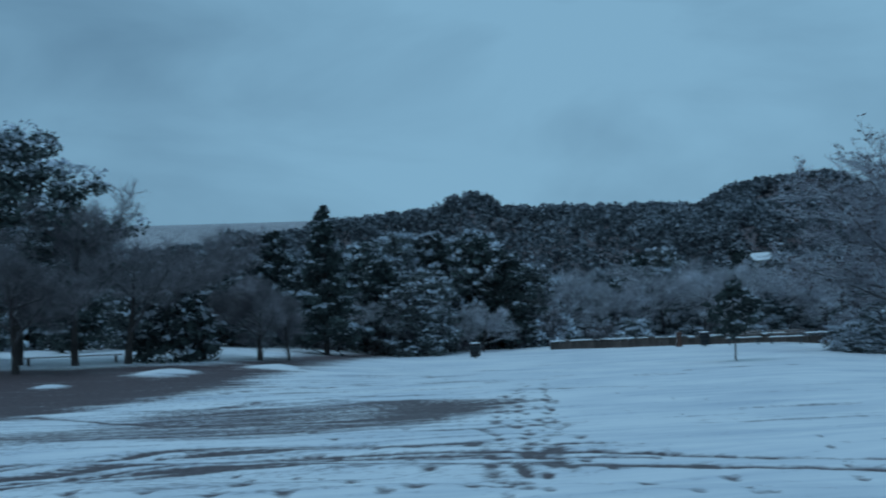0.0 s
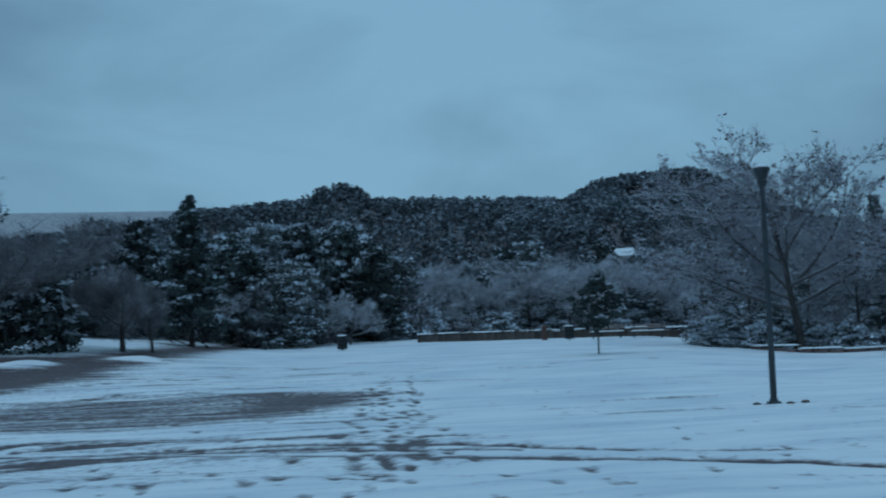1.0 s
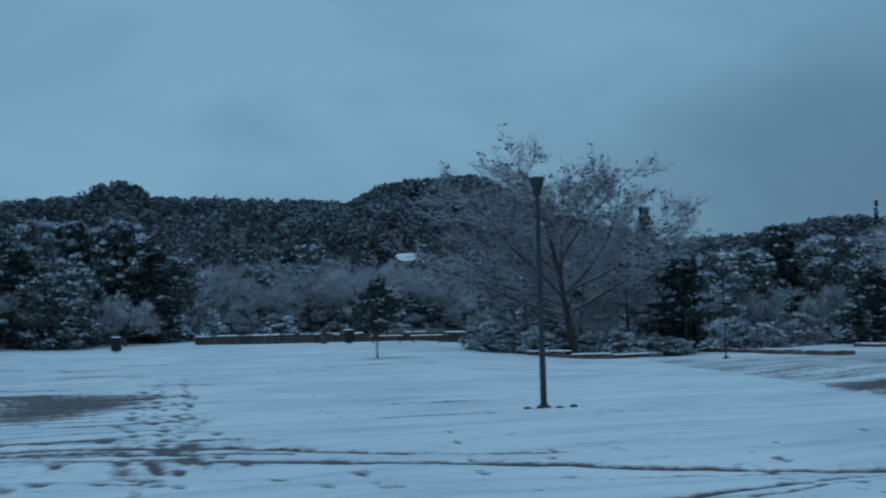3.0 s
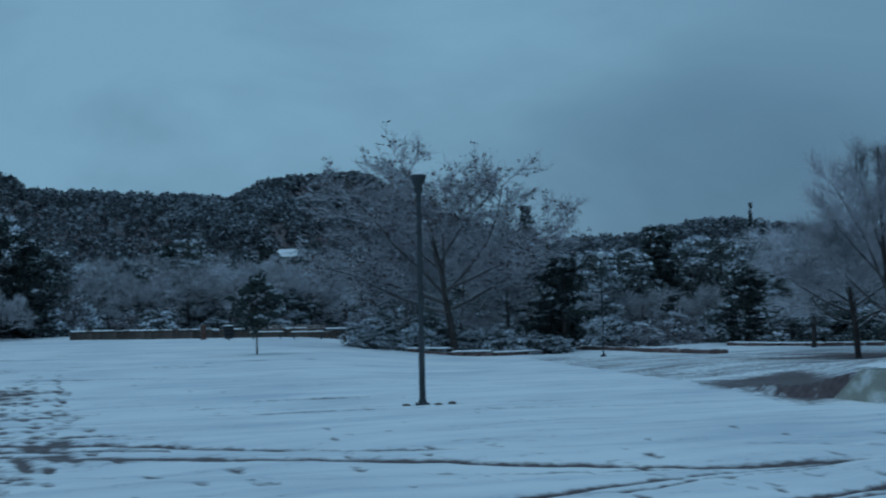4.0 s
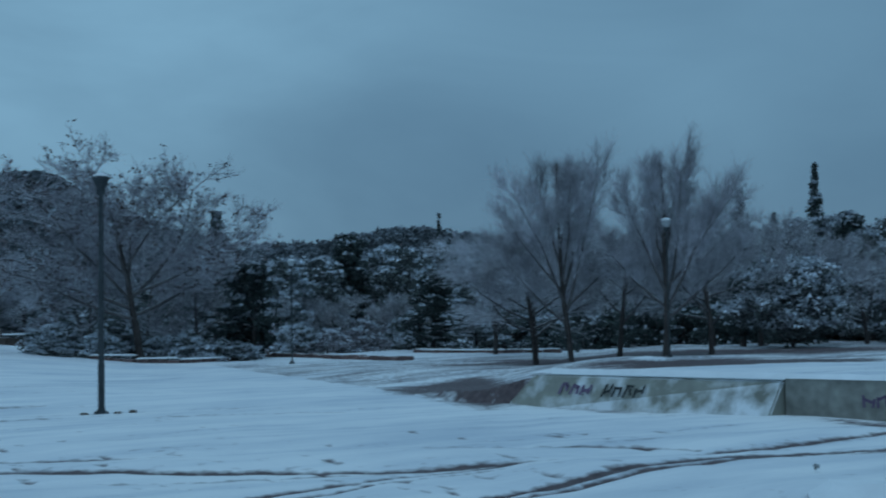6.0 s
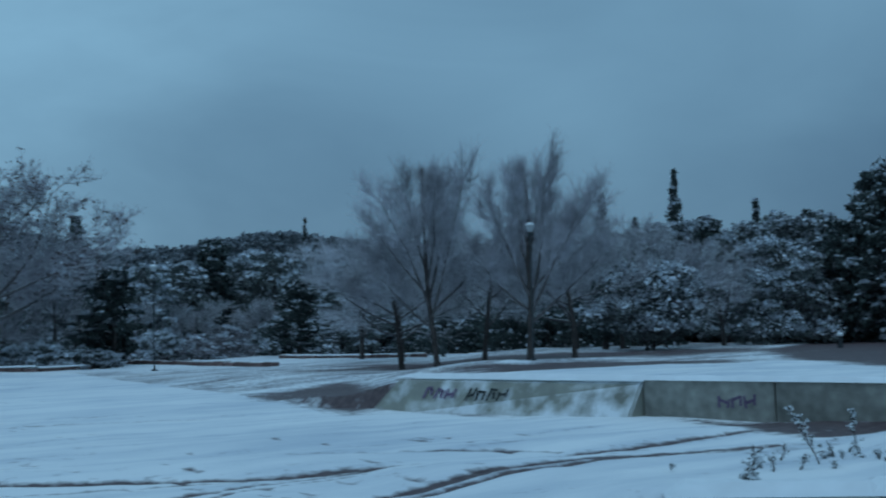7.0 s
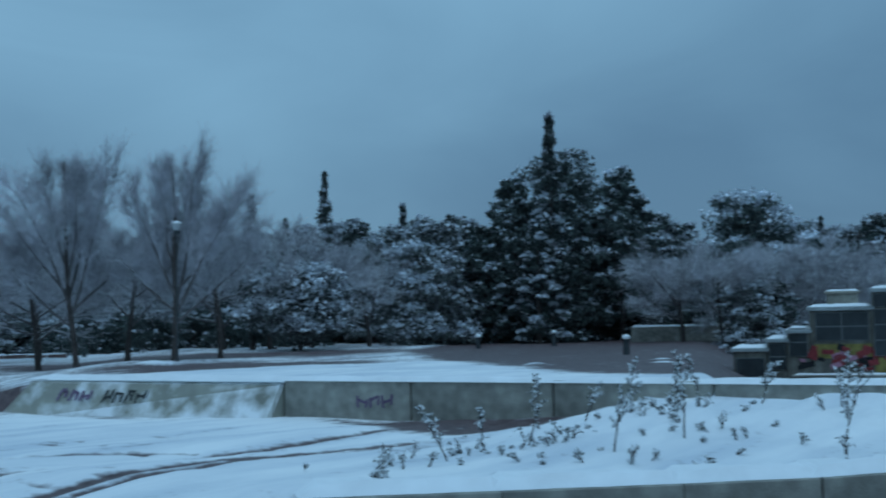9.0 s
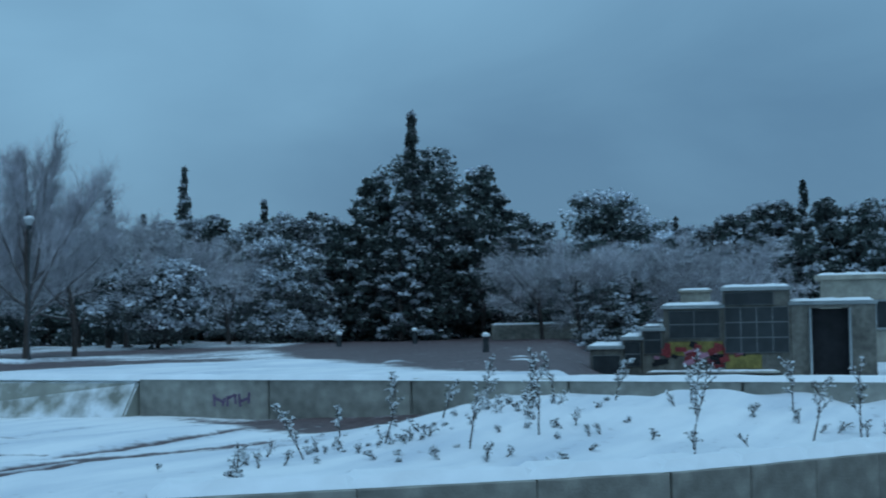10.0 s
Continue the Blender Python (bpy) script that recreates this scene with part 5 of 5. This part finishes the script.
for i in range(34):
    az = -6.5 + 11.5 * (i + rt.uniform(0, 1)) / 34
    shrub(az, rt.uniform(90, 97), rt.uniform(1.2, 2.9), rt.uniform(2.4, 4.2), rt.uniform() < 0.75)
for i in range(34):
    az = 4.5 + 13 * (i + rt.uniform(0, 1)) / 34
    shrub(az, rt.uniform(94, 106), rt.uniform(0.8, 2.2), rt.uniform(2.0, 3.6), rt.uniform() < 0.5)
for i in range(26):
    az = 16.2 + 8.6 * (i + rt.uniform(0, 1)) / 26
    shrub(az, rt.uniform(66, 73), rt.uniform(0.7, 1.5), rt.uniform(1.8, 3.0), False)
for i in range(30):
    az = 24.5 + 12.5 * (i + rt.uniform(0, 1)) / 30
    shrub(az, rt.uniform(80, 96), rt.uniform(1.0, 2.4), rt.uniform(2.2, 4.0), rt.uniform() < 0.55)
for i in range(40):
    az = 36 + 30 * (i + rt.uniform(0, 1)) / 40
    shrub(az, rt.uniform(72, 88), rt.uniform(1.2, 2.6), rt.uniform(2.4, 4.0), False, rt.uniform() < 0.92)
for i in range(16):
    az = -21 + 14 * (i + rt.uniform(0, 1)) / 16
    shrub(az, rt.uniform(82, 92), rt.uniform(1.6, 3.0), rt.uniform(2.8, 4.2), False, rt.uniform() < 0.7)
for i in range(8):
    shrub(66 + 1.6 * i, rt.uniform(56, 62), rt.uniform(1.0, 2.0), rt.uniform(2.0, 3.0), False)


# ---- far woods on the hills: past counting ----
def far_woods():
    rng = np.random.default_rng(21)
    cs, rs, snow, size = [], [], [], []
    for i in range(13000):
        az, d = rng.uniform(-24, 84), 112 + 222 * rng.uniform() ** 0.6
        if i >= 11500:
            az, d = rng.uniform(9, 20), rng.uniform(235, 334)
        x, y = at(az, d)
        if math.sin(x * 0.05 + 1.3) * math.sin(y * 0.043) > 0.86:
            continue
        h = rng.uniform(1.6, 4.6) * (1 - 0.35 * float(step(d, 240, 320)))
        z = lz(x, y)
        w = h * rng.uniform(0.42, 0.62)
        coat = rng.choice([-0.25, 0.08, 0.28, 0.62], p=[0.28, 0.3, 0.24, 0.18])
        for k in range(3):
            cs.append((x + rng.normal(0, w * 0.42), y + rng.normal(0, w * 0.42), z + h * (0.22 + 0.24 * k)))
            rs.append(w * (0.85 - 0.17 * k))
            snow.append(coat + 0.12 * k)
            size.append(0.24 + 0.0009 * d)
    v, f, white = tufts(rng, cs, rs, 17, size, snow, flat=0.85)
    me = mesh_of("far_woods", v, f, [HAZED_LEAF, HAZED_FROST], white)
    tagged(new("far_woods", me), "distant wooded hills, snow-sprinkled evergreens with haze put into their colour", "woods", kind="stuff")


# distance haze is mixed into both colours: dulled snow, paler and bluer leaves
HAZED_FROST = material("hazed_far_frost", (0.25, 0.275, 0.305), 0.8, grain=0.5, amount=0.2, stain=0.03, stain_amount=0.3, random_amount=0.25, bump=0)
HAZED_LEAF = material("hazed_far_evergreen", (0.098, 0.112, 0.124), 0.8, grain=0.5, amount=0.3, stain=0.03, stain_amount=0.4, random_amount=0.4, bump=0)
far_woods()


# ---- dead weeds in the snow bank ----
def weed(x, y, h, seed, lean):
    rng = np.random.default_rng(seed)
    w = thing("dry_weed", x, y, lz(x, y) + 0.02, "dry weed stalk crusted with snow, standing in the bank", "weed", "weeds in the snow bank")
    rows, levels, owner = limbs(rng, h, [(7, 0.3, 25, 60, 0.2), (2, 0.4, 30, 60, 0.1)] if h > 0.3 else [(5, 0.6, 30, 75, 0.1)], 0.014, lean=lean, first=0.3, curve=0.14)
    rows[:, 6:8] = np.maximum(rows[:, 6:8] * 0.8, 0.004)
    v, f = prisms(rows, 4)
    part("stalk", mesh_of("stalk", v, f, [BARK]), None, w)
    tips = rows[:, 3:6]
    v, f, wh = tufts(rng, tips, np.full(len(tips), 0.03), 4, 0.019, 0.75)
    part("leaves", mesh_of("leaves", v, f, [LEAVES, SNOW], wh), None, w, "shrivelled leaves crusted with snow")
    return w


rw = np.random.default_rng(31)
for i, (x, y, h, l) in enumerate(((11.8, 8.7, 0.55, -0.5), (12.9, 8.4, 0.75, 0.25), (14.2, 9.9, 0.4, -0.1), (12.5, 7.1, 0.62, 0.1), (13.5, 6.8, 0.8, 0.0), (13.9, 5.2, 0.85, -0.1), (15.2, 4.3, 0.7, 0.35), (15.7, 3.9, 0.75, 0.0), (10.1, 8.2, 0.3, 0.1),
                                 (15.6, 8.6, 0.6, 0.15), (16.2, 7.9, 0.62, -0.2), (16.5, 7.2, 0.55, 0.2), (16.6, 6.2, 0.6, -0.1), (15.9, 5.9, 0.55, 0.25), (14.9, 7.6, 0.5, 0.1), (16.9, 5.0, 0.6, 0.0), (15.0, 8.9, 0.5, 0.3))):
    weed(x, y, h, 50 + i, (0.45 * l, -0.8 * l))
CLUMPS = [(rw.uniform(10.6, 16.4), rw.uniform(3.4, 10.0)) for i in range(26)] + [(rw.uniform(10.0, 13.6), rw.uniform(7.4, 9.4)) for i in range(8)]
for i in range(170):
    cx, cy = CLUMPS[int(rw.integers(0, len(CLUMPS)))]
    x, y = cx + rw.normal(0, 0.38), cy + rw.normal(0, 0.38)
    if kerb_side(x, y) > 0.3 and x < wall_x(y) - 0.3:
        weed(x, y, 0.04 + 0.17 * rw.uniform() ** 2, 100 + i, (rw.uniform(-0.9, 0.9), rw.uniform(-0.9, 0.9)))
